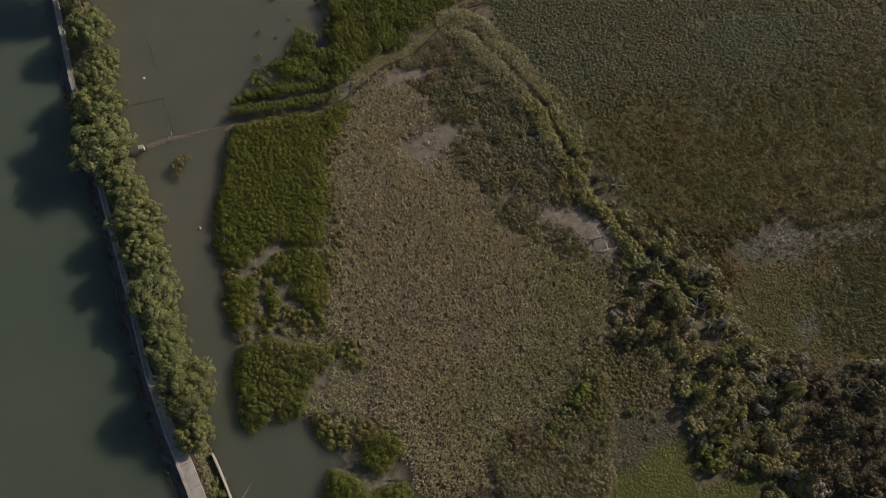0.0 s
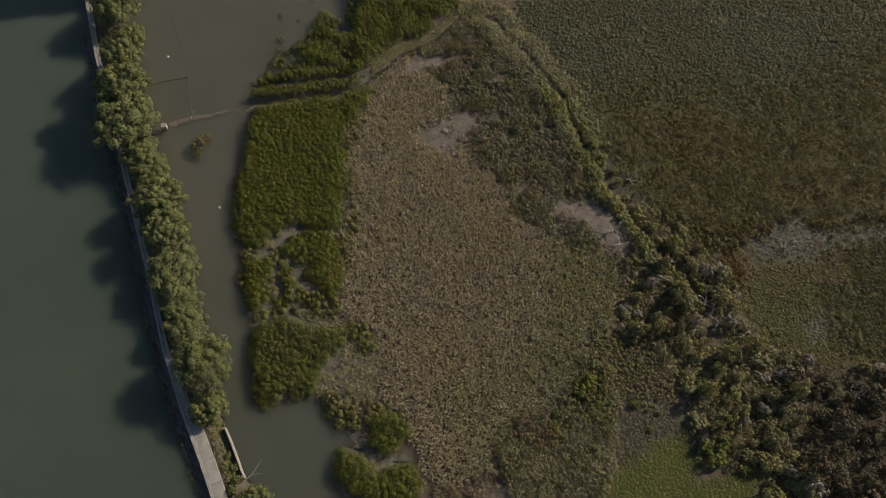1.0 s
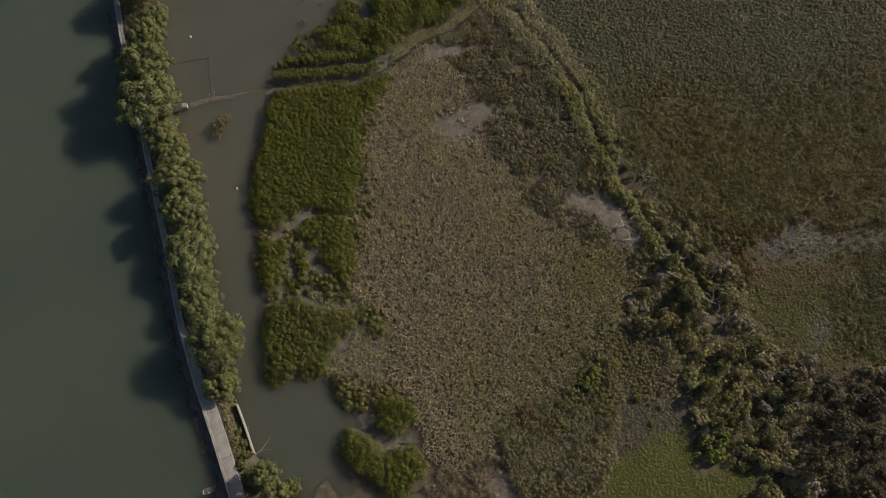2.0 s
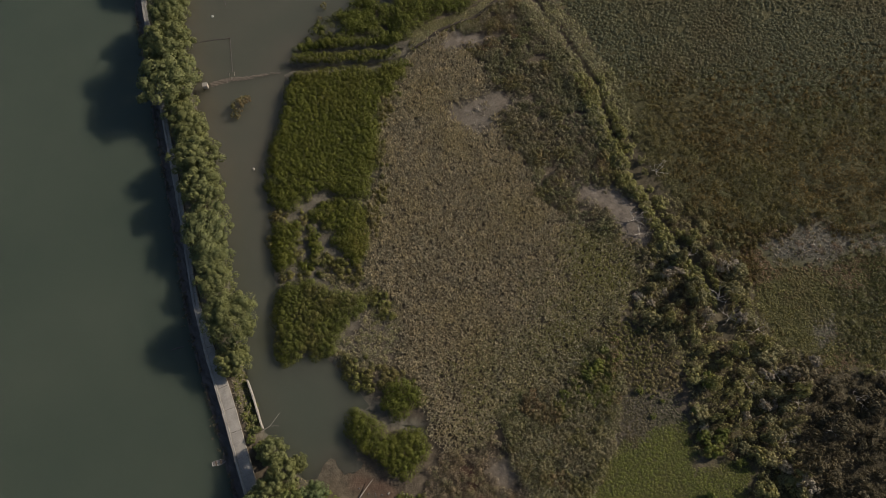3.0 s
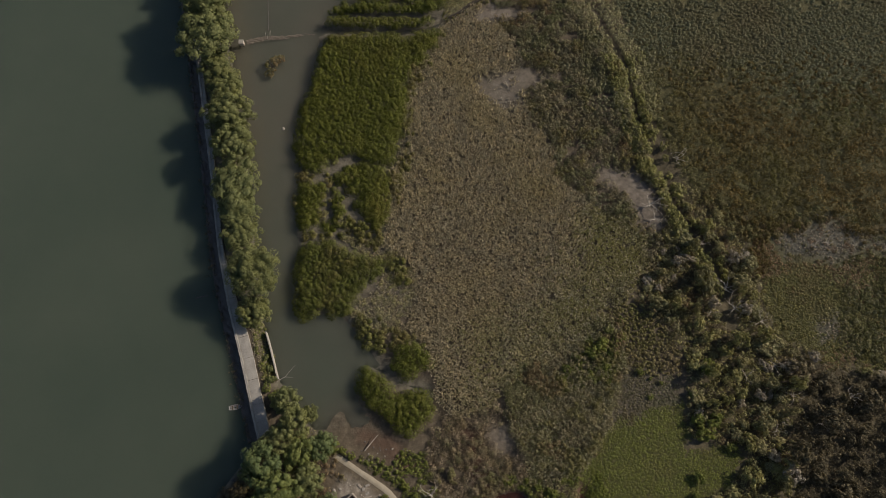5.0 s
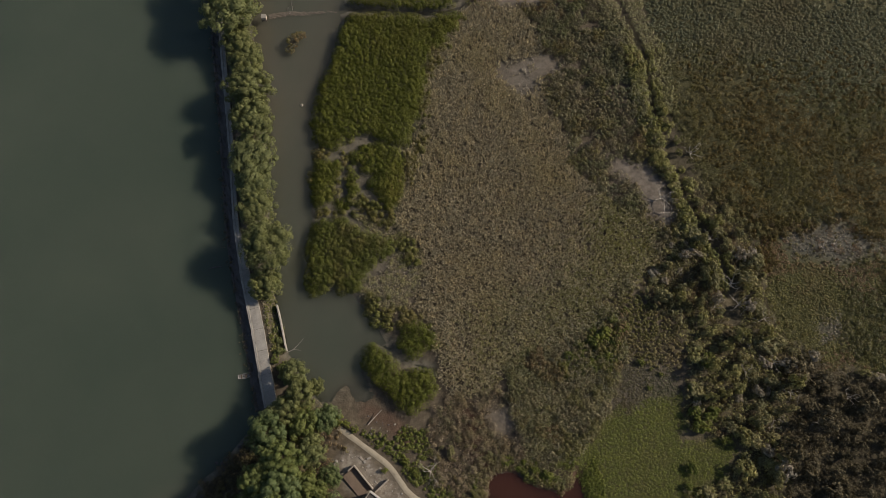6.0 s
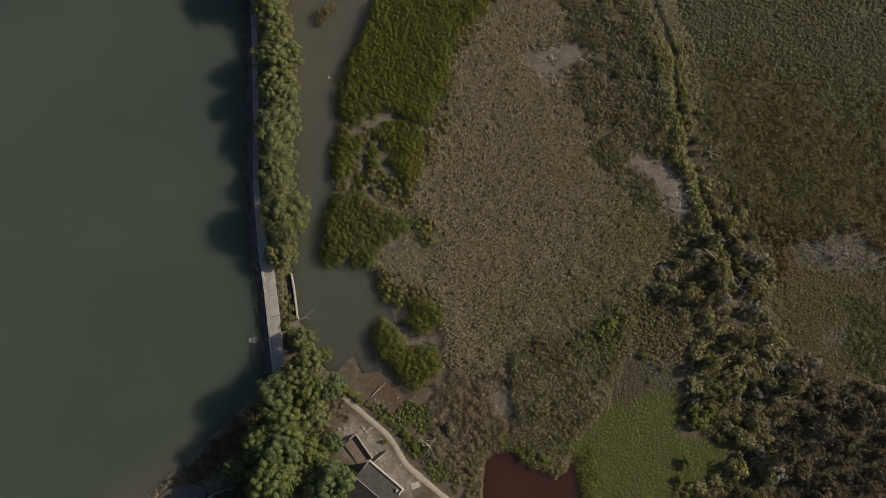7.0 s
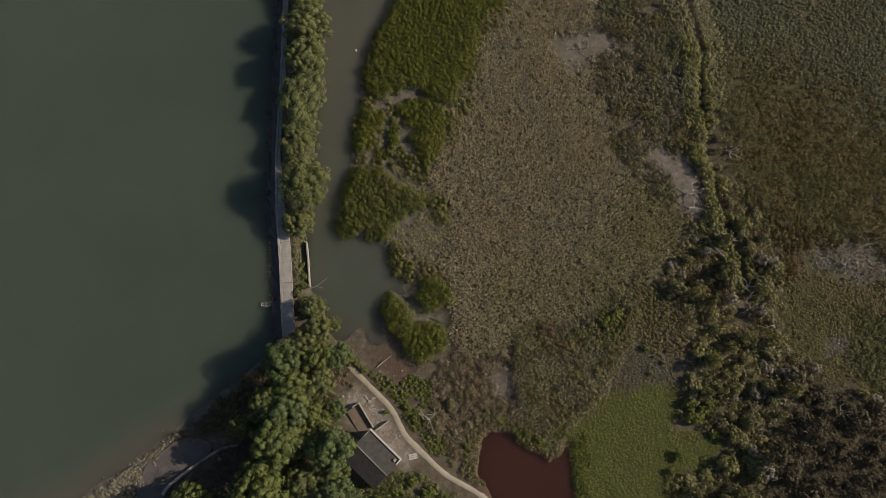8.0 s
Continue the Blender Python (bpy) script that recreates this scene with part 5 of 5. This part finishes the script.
    loose = [(45, 21, 1.9), (46.6, 23.5, 1.6), (43.6, 23, 1.5), (44.6, 33, 1.7), (50, 19.5, 1.1), (25.5, 36.6, 1.3), (27, 34.5, 1.2), (18.8, 27.5, 1.2), (21, 28.5, 1.1),
             (32.3, 29.8, 0.9), (34.5, 29, 0.5), (36.5, 28.5, 0.6), (34.8, 25.5, 0.6), (42.4, 27.5, 1.2), (-6.4, 0.9, 1.0), (-4, -0.6, 0.9), (-9.6, -1.6, 0.8),
             (-2.1, -14.1, 1.5), (0.2, -11.2, 1.3), (3.6, -11.8, 1.4), (-4.6, -17, 1.6), (6, -13, 1.3), (44.9, 13.0, 1.3), (44.6, 9.7, 1.2), (-35.4, 12.6, 1.0), (-33.7, 11.5, 1.3), (-31.6, 9.7, 1.5), (-32.8, 10.4, 1.2), (-20.4, 5.0, 1.2), (-18.7, 4.5, 1.0), (-17.1, 4.0, 0.8)]
    protos = [make_bush(HERB, 215 + k, "leafy deep green bush among the reeds", "bushes among the reeds") for k in range(2)]
    plant(protos, [(a, b, r, 1.9) for a, b, r in [(23, 31.4, 1.5), (24.6, 33.2, 1.6), (26.6, 32, 1.3), (22.2, 33.6, 1.1), (28, 35.6, 1.2), (20, 30, 1.2), (25.8, 29.4, 1.2),
                                                  (18, 25.4, 1.0), (23, 27.4, 1.1), (27.6, 39, 1.0), (16.8, 5.4, 1.1), (19.4, 5.2, 1.2), (14.6, 6.2, 0.9)]], rng, 0.2)
    protos = [make_bush(HERB, 200 + k, "loose yellow-green bush on grass", "loose bushes") for k in range(3)]
    plant(protos, [(a, b, r, 1.9) for a, b, r in loose], rng, 0.2)
    protos = [make_bush(TREE_LEAF, 225 + k, "olive green bush between walkway and kerb", "sea wall bushes") for k in range(2)]
    plant(protos, [(a, b, r, 1.9) for a, b, r in [(-41.1, 26.8, 1.9), (-36.1, 16.1, 1.0), (-35.2, 14.2, 1.2), (-33.1, 12.2, 1.4), (-37.3, 18.0, 0.8)]], rng, 0.2)
    brush = [(rng.uniform(-2.5, 10), rng.uniform(-3, 8)) for _ in range(30)]
    brush = [(a, b, rng.uniform(0.6, 1.2), 1.9) for a, b in brush if within(POND, a, b) < -0.4 and line_gap(TRACK, a, b) > 1.6]
    protos = [make_bush(SCRUB, 205 + k, "dead grey-brown brush heap by the pond", "brush heaps") for k in range(2)]
    plant(protos, brush, rng, 0.25)
    drowned = make_bush(UNDERGROWTH, 210, "half-drowned shrub in the shallow lagoon", "lagoon shrubs", 0.12, 18, 50)
    plant([drowned], [(-54.4, 80.6, 1.9, 1.9), (-53.4, 82.2, 1.5, 1.9), (-54.6, 78.4, 1.2, 1.9), (-42.5, 117.3, 0.9, 1.9), (-36, 122, 0.6, 1.9), (-38.5, 116, 0.5, 1.9), (-41.5, 110, 1.1, 1.9), (-29.5, 126.5, 1.2, 1.9), (-40.5, 128, 1.0, 1.9), (-41.8, 106.5, 0.8, 1.9)], rng, 0.2)


build_bushes()


def make_dead_tree(seed, reach, label):
    """A bare bleached tree: forking limbs under one trunk."""
    rng = np.random.RandomState(seed)
    tree = tagged(new("dead_tree"), label, "dead tree", "bare dead trees")
    part("trunk", tubes("trunk", [[(0, 0, -0.3, 0.16), (0.1, 0.1, 0.8, 0.13)]], DEADWOOD), None, tree)
    for k in range(6):
        a, paths = k * 1.05 + rng.uniform(-0.3, 0.3), []

        def grow(p, d, length, r, depth):
            q, path = np.array(p), [(*p, r)]
            for s in range(3):
                d = unit(d + rng.normal(0, 0.22, 3))
                q = q + d * length / 3
                path.append((*q, r * (1 - 0.25 * (s + 1))))
            paths.append(path)
            if depth:
                for _ in range(2):
                    grow(tuple(q), unit(d + rng.normal(0, 0.5, 3)), length * 0.65, r * 0.5, depth - 1)

        grow((0.1, 0.1, 0.7), np.array((math.cos(a), math.sin(a), 0.75)), reach * 0.5, 0.1, 2)
        part("branch", tubes("branch", paths, DEADWOOD, 4), None, tree)
    return tree


def build_dead_trees():
    rng = np.random.RandomState(220)
    spots = [(35, 75.6, 1.0), (30.6, 64, 1.1), (31.8, 61.2, 0.8), (46.8, 49.6, 1.1), (48.8, 45.6, 0.9), (-1.4, 0.5, 1.35), (57, 36, 0.8), (63.8, 61.6, 0.7), (52, 33, 0.9), (66, 63, 0.6), (54, 44, 0.8), (44.5, 44, 0.7), (41.5, 58, 0.8), (60.5, 31, 0.8), (66, 27, 0.7), (50.5, 39, 0.7), (71, 33, 0.7), (58, 24, 0.7), (47, 55.5, 0.7)]
    protos = [make_dead_tree(221 + k, 3.2, "bleached bare dead tree with forking limbs") for k in range(3)]
    plant(protos, [(x, y, r, 1.0) for x, y, r in spots], rng)


build_dead_trees()


# ---- house and yard ----
def build_house():
    x0, y0, turn = HOUSE
    house = tagged(new("house"), "small single-storey house with a grey gabled sheet roof", "house")
    z0 = float(ground_z(x0, y0))
    house.matrix_basis = pose(x0, y0, z0, 0, 0, -turn)
    L, W, eave, ridge = 3.85, 3.55, 2.7, 3.9
    for name, args in (("wall", (-L, W - 0.3, -0.4, L, W, eave)), ("wall", (-L, -W, -0.4, L, -W + 0.3, eave)),
                       ("wall", (-L, -W + 0.3, -0.4, -L + 0.3, W - 0.3, eave)), ("wall", (L - 0.3, -W + 0.3, -0.4, L, W - 0.3, eave))):
        part(name, box(bmesh.new(), *args), PLASTER, house)
    for end in (-1, 1):
        bm = bmesh.new()
        xa, xb = end * L, end * (L - 0.25)
        lower = [bm.verts.new((xa, y, z)) for y, z in ((-W, eave), (W, eave), (0, ridge - 0.06))]
        upper = [bm.verts.new((xb, y, z)) for y, z in ((-W, eave), (W, eave), (0, ridge - 0.06))]
        bm.faces.new(lower), bm.faces.new(upper[::-1])
        for a in range(3):
            bm.faces.new((lower[a], upper[a], upper[(a + 1) % 3], lower[(a + 1) % 3]))
        bmesh.ops.recalc_face_normals(bm, faces=bm.faces)
        part("gable", bm, PLASTER, house)
    drop = math.atan2(ridge - eave, W)
    run = math.hypot(W, ridge - eave)
    for side in (1, -1):
        slope = part("roof_slope", box(bmesh.new(), -L - 0.2, 0, -0.06, L + 0.2, 0.02 + run, 0.0), ROOFING, house, "weathered grey roof slope")
        slope.matrix_basis = pose(0, 0, ridge + 0.05, -math.degrees(drop), 0, 0) if side > 0 else pose(0, 0, ridge + 0.05, -math.degrees(drop), 0, 0)
        if side < 0:
            slope.matrix_basis = pose(0, 0, 0, 0, 0, 180) @ pose(0, 0, ridge + 0.05, -math.degrees(drop), 0, 0)
        sheets = bmesh.new()
        box(sheets, -0.025, 0.05, 0.0, 0.025, run - 0.05, 0.022)
        rib_mesh = bpy.data.meshes.new("roof_rib")
        sheets.to_mesh(rib_mesh)
        sheets.free()
        rib_mesh.materials.append(ROOFING)
        for k in range(21):
            rib = part("roof_rib", rib_mesh, None, slope)
            rib.matrix_basis = pose(-L + 0.1 + k * (2 * L - 0.2) / 20, 0, 0)
    part("ridge_cap", box(bmesh.new(), -L - 0.22, -0.08, ridge + 0.02, L + 0.22, 0.08, ridge + 0.12, 0.02), CONCRETE, house, "pale ridge cap")
    part("parapet", box(bmesh.new(), -L - 0.2, W - 0.02, eave - 0.2, L + 0.25, W + 0.32, eave + 0.35, 0.04), WHITEWASH, house, "whitewashed parapet along the eave")
    part("parapet_return", box(bmesh.new(), L - 0.03, W - 1.1, eave - 0.2, L + 0.24, W - 0.03, eave + 0.62, 0.03), WHITEWASH, house)
    part("parapet_return", box(bmesh.new(), -L - 0.2, W - 1.6, eave - 0.2, -L - 0.02, W - 0.03, eave + 0.6, 0.03), PLASTER, house)
    part("chimney", box(bmesh.new(), L - 0.85, W - 0.95, eave - 0.1, L - 0.35, W - 0.45, eave + 0.75, 0.03), PLASTER, house, "stubby chimney")
    part("door", box(bmesh.new(), -0.5, W + 0.004, 0.0, 0.45, W + 0.05, 2.05), BARK, house, "brown plank door")
    for xa in (-2.6, 1.7):
        frame_ob = part("window", box(bmesh.new(), xa - 0.5, W + 0.004, 0.9, xa + 0.5, W + 0.06, 2.0), WHITEWASH, house)
        part("pane", box(bmesh.new(), xa - 0.42, W + 0.061, 0.98, xa + 0.42, W + 0.07, 1.92), ROOFING, frame_ob)

    z1 = float(ground_z(-14, -4.5))
    patio = tagged(new("terrace"), "brown paved terrace with a low wall beside the house", "terrace")
    patio.matrix_basis = pose(-13.7, -4.8, z1, 0, 0, -turn - 14)
    part("floor", box(bmesh.new(), -2.6, -1.5, -0.5, 2.4, 1.2, 0.35, 0.02), BROWN_DECK, patio, "brown paved floor")
    part("low_wall", box(bmesh.new(), -2.8, 1.204, -0.5, 2.7, 1.42, 0.95, 0.02), PLASTER, patio, "grimy low wall")
    part("end_wall", box(bmesh.new(), -2.83, -0.1, -0.5, -2.604, 1.2, 0.9, 0.02), PLASTER, patio)
    yard = tagged(new("yard_wall"), "low crumbling plaster yard wall towards the track", "wall")
    yard.matrix_basis = pose(-9.4, -4.4, float(ground_z(-9.4, -4.4)), 0, 0, 58)
    part("wall", box(bmesh.new(), -1.5, -0.12, -0.5, 1.7, 0.12, 0.8, 0.03), PLASTER, yard)
    pad = tagged(new("concrete_pad"), "broken pale concrete pad littered with rubble", "paving")
    pad.matrix_basis = pose(-12.9, -1.6, float(ground_z(-12.9, -1.6)), 0, 0, -30)
    rng = np.random.RandomState(77)
    for k in range(5):
        for q in range(3):
            if rng.rand() < 0.7:
                w, h = rng.uniform(0.15, 0.5), rng.uniform(0.15, 0.45)
                slab = part("slab", box(bmesh.new(), -w, -h, -0.3, w, h, 0.05 + rng.uniform(0, 0.05), 0.02), CONCRETE if rng.rand() < 0.6 else PLASTER, pad)
                slab.matrix_basis = pose(-1.7 + k * 0.95 + rng.uniform(-0.1, 0.1), -1.0 + q * 1.05 + rng.uniform(-0.1, 0.1), 0.0, rng.uniform(-3, 3), rng.uniform(-3, 3), rng.uniform(-30, 30))
    step = tagged(new("garden_steps"), "three pale stone steps from the track", "steps")
    step.matrix_basis = pose(-1.6, -7.1, float(ground_z(-1.6, -7.1)), 0, 0, 35)
    for k in range(3):
        part("tread", box(bmesh.new(), -0.8, -0.5 + k * 0.36, -0.4, 0.8, -0.22 + k * 0.36, 0.1 + k * 0.04, 0.02), WHITEWASH, step)


build_house()


def build_rubble():
    """Loose stones and pale litter about the yard and shore."""
    rng = np.random.RandomState(240)
    meshes = []
    for k in range(4):
        bm = bmesh.new()
        bmesh.ops.create_icosphere(bm, subdivisions=1, radius=0.3)
        for v in bm.verts:
            v.co *= rng.uniform(0.7, 1.2)
            v.co.z *= 0.6
        me = bpy.data.meshes.new("stone")
        bm.to_mesh(me)
        bm.free()
        me.materials.append(CONCRETE if k == 0 else PLASTER if k == 1 else DARK_STONE)
        meshes.append(me)
    spots = [(-35.1, -22.1, 1.5, 0), (-18.6, -2.4, 1.3, 0), (-18.9, -3.1, 1.1, 0), (-18.2, -3.6, 1.2, 0), (-17.6, -1.9, 0.8, 0), (-14.2, 5, 0.6, 0), (-12.6, 5.4, 0.5, 0), (-11.2, 5.2, 0.5, 1), (-9.3, 4.4, 0.5, 1)]
    spots += [(rng.uniform(-16, -7), rng.uniform(3.4, 7), rng.uniform(0.3, 0.7), rng.randint(4)) for _ in range(24)]
    spots += [(rng.uniform(-17, -5), 0, rng.uniform(0.25, 0.7), rng.randint(2)) for _ in range(34)]
    spots = [(x, -2.6 - (x + 13) * 0.42 + rng.uniform(-1.4, 1.2), s, k) if y == 0 else (x, y, s, k) for x, y, s, k in spots]
    for _ in range(70):
        u = rng.rand()
        spots.append((-36 - 20 * u + rng.uniform(-1, 3.5), -3 - 36 * u + rng.uniform(-2.5, 1.5), rng.uniform(0.4, 1.3), rng.choice([2, 3])))
    for x, y, s, k in spots:
        ob = tagged(new("stone", meshes[k]), "pale stone on the ground" if k < 2 else "dark weedy shore stone", "stone", "loose stones")
        ob.matrix_basis = Matrix.LocRotScale((x, y, max(float(ground_z(x, y)), -0.1) + 0.06 * s), Euler((0, 0, rng.uniform(0, 6))), (s, s * rng.uniform(0.7, 1.3), s))
    log = tagged(new("driftwood", tubes("driftwood", [[(-15, 5.4, 0.3, 0.09), (-14.2, 6.9, 0.5, 0.08), (-13.2, 8.6, 0.9, 0.04)]], DEADWOOD, 5)), "bleached fallen trunk on the mud", "log")
    log = tagged(new("driftwood", tubes("driftwood", [[(-34, 14.2, 0.9, 0.08), (-32.6, 15.2, 1.5, 0.06), (-31.2, 17.6, 2.2, 0.02)], [(-32.6, 15.2, 1.5, 0.04), (-31, 15.4, 1.8, 0.015)]], DEADWOOD, 5)),
                 "bare leaning branch over the lagoon", "branch")


build_rubble()
tagged(new("driftwood", tubes("driftwood", [[(-54.4, 26.6, 0.02, 0.1), (-53.2, 27.2, 0.1, 0.14), (-52.2, 27.6, 0.05, 0.08)]], DARK_STONE, 6)), "dark waterlogged trunk drifting by the sea wall", "log")


def build_ramp():
    """A concrete slip with a low curved wall on the shore."""
    slip = tagged(new("concrete_slip"), "grey concrete slipway beside the shore", "slipway")
    bm = bmesh.new()
    outline = [(x + 0.35 * float(waves(x, y, 1.6)), y + 0.35 * float(waves(x + 30, y, 1.6))) for x, y in dense(SLIP, 0.8, True)]
    low = [bm.verts.new((x, y, -0.5)) for x, y in outline]
    top = [bm.verts.new((x, y, 0.75 + 0.02 * (x + 47))) for x, y in outline]
    bm.faces.new(top)
    for i in range(len(outline)):
        j = (i + 1) % len(outline)
        bm.faces.new((low[i], low[j], top[j], top[i]))
    bmesh.ops.recalc_face_normals(bm, faces=bm.faces)
    part("slab", bm, SLABSTONE, slip)
    part("curved_wall", sweep("curved_wall", dense([(-42, -32), (-41.4, -29.6), (-38, -23.6), (-35.6, -20.2), (-33, -18.4)], 0.7),
                              [(-0.25, -0.4), (-0.25, 1.55), (0.25, 1.55), (0.25, -0.4)], PLASTER), None, slip, "low curved concrete wall")


build_ramp()


# ---- boat, hut and stakes ----
def build_boat():
    boat = tagged(new("rowing_boat"), "small faded rowing boat moored at the sea wall", "boat")
    boat.matrix_basis = pose(-40.3, 8.1, 0.05, 0, 0, 22)
    bm = bmesh.new()
    rows = []
    for i in range(9):
        u = i / 8 * 2 - 1
        w = 0.5 * max(1 - max(u, 0) ** 2.2 - 0.25 * max(-u, 0) ** 2, 0.04)
        rows.append([bm.verts.new((u * 1.25, y * w, z)) for y, z in ((-1, 0.38 + 0.08 * u * u), (-0.85, 0.1), (0, -0.12), (0.85, 0.1), (1, 0.38 + 0.08 * u * u))])
    for a, b in zip(rows, rows[1:]):
        for k in range(4):
            bm.faces.new((a[k], b[k], b[k + 1], a[k + 1]))
    bm.faces.new(rows[0])
    bmesh.ops.recalc_face_normals(bm, faces=bm.faces)
    bmesh.ops.solidify(bm, geom=bm.faces[:], thickness=0.04)
    part("hull", bm, BOAT_PAINT, boat, "faded grey hull")
    for x in (-0.6, 0.25):
        part("bench", box(bmesh.new(), x - 0.12, -0.4, 0.24, x + 0.12, 0.4, 0.28, 0.01), BARK, boat)


build_boat()


def build_lagoon_things():
    hut = tagged(new("fishing_hut"), "tiny pale hut on stilts in the lagoon", "hut")
    hut.matrix_basis = pose(-62.6, 84.6, 0, 0, 0, 14)
    for x in (-0.5, 0.5):
        for y in (-0.4, 0.4):
            part("stilt", box(bmesh.new(), x - 0.05, y - 0.05, -1.2, x + 0.05, y + 0.05, 0.5), BARK, hut)
    part("floor", box(bmesh.new(), -0.6, -0.5, 0.5, 0.6, 0.5, 0.58), BARK, hut)
    part("body", box(bmesh.new(), -0.5, -0.42, 0.58, 0.5, 0.42, 1.5, 0.02), DEADWOOD, hut)
    roof = part("roof", box(bmesh.new(), -0.55, -0.48, 0, 0.55, 0.48, 0.06, 0.01), CONCRETE, hut, "pale sheet roof")
    roof.matrix_basis = pose(0, 0, 1.56, 8, 0, 0)
    rng = np.random.RandomState(260)
    bar = [(-62, 85.6), (-59.4, 87), (-56, 88.1), (-53, 89), (-50.5, 90), (-47.5, 90.6)]
    line = dense(bar, 0.6)
    tagged(new("mudbank", sweep("mudbank", line, [(-1.5, -0.3), (-0.55, 0.05), (-0.2, 0.12), (0.15, 0.1), (0.5, 0.05), (1.4, -0.3)], PALE_MUD, 0.035, rng, np.linspace(0.0, -0.11, len(line)))), "thin bank of pale mud and shells in the lagoon", "mudbank", kind="structure")
    for run in ([(-68, 116), (-67.3, 114.5), (-65.9, 111.5), (-64, 107.4)], [(-68.6, 96.1), (-65.6, 97.3), (-61, 98.6)], [(-60.9, 98.6), (-59.7, 94.7), (-58.1, 89.6)]):
        net = tagged(new("stake_fence"), "line of dark stakes with old netting in the lagoon", "fence", "lagoon stake fences")
        p = dense(run, 0.9)
        for x, y in p:
            part("stake", tubes("stake", [[(x, y, -1.2, 0.05), (x + rng.uniform(-0.1, 0.1), y + rng.uniform(-0.1, 0.1), rng.uniform(0.25, 0.7), 0.035)]], BARK, 5), None, net)
        part("netting", sweep("netting", p, [(-0.06, -0.2), (-0.05, 0.12), (0.05, 0.12), (0.06, -0.2)], DARK_STONE, 0.02, rng), None, net, "sagging dark netting")
    for x, y, k in ((-58.6, 88.2, 0.9), (-57.6, 88.6, 1.1), (-57.9, 87.4, 0.8)):
        tagged(new("post", tubes("post", [[(x, y, -0.4, 0.08), (x + 0.3, y + 0.4, k, 0.06)]], DEADWOOD, 6)), "pale leaning mooring post on the mudbank", "post", "mooring posts")
    tagged(new("stump", tubes("stump", [[(-47.9, 66.2, -0.4, 0.35), (-47.9, 66.2, 0.3, 0.28), (-47.9, 66.2, 0.45, 0.12)]], DEADWOOD, 8)), "pale rotting stump in the shallows by the mangroves", "stump")
    bm = bmesh.new()
    bmesh.ops.create_uvsphere(bm, u_segments=14, v_segments=8, radius=0.32)
    for v in bm.verts:
        v.co.z *= 0.85
    me = bpy.data.meshes.new("float")
    bm.to_mesh(me)
    bm.free()
    me.materials.append(WHITEWASH)
    buoy = tagged(new("buoy", me), "white mooring buoy floating in the lagoon", "buoy")
    buoy.matrix_basis = pose(-66.4, 104.2, 0.08)


build_lagoon_things()
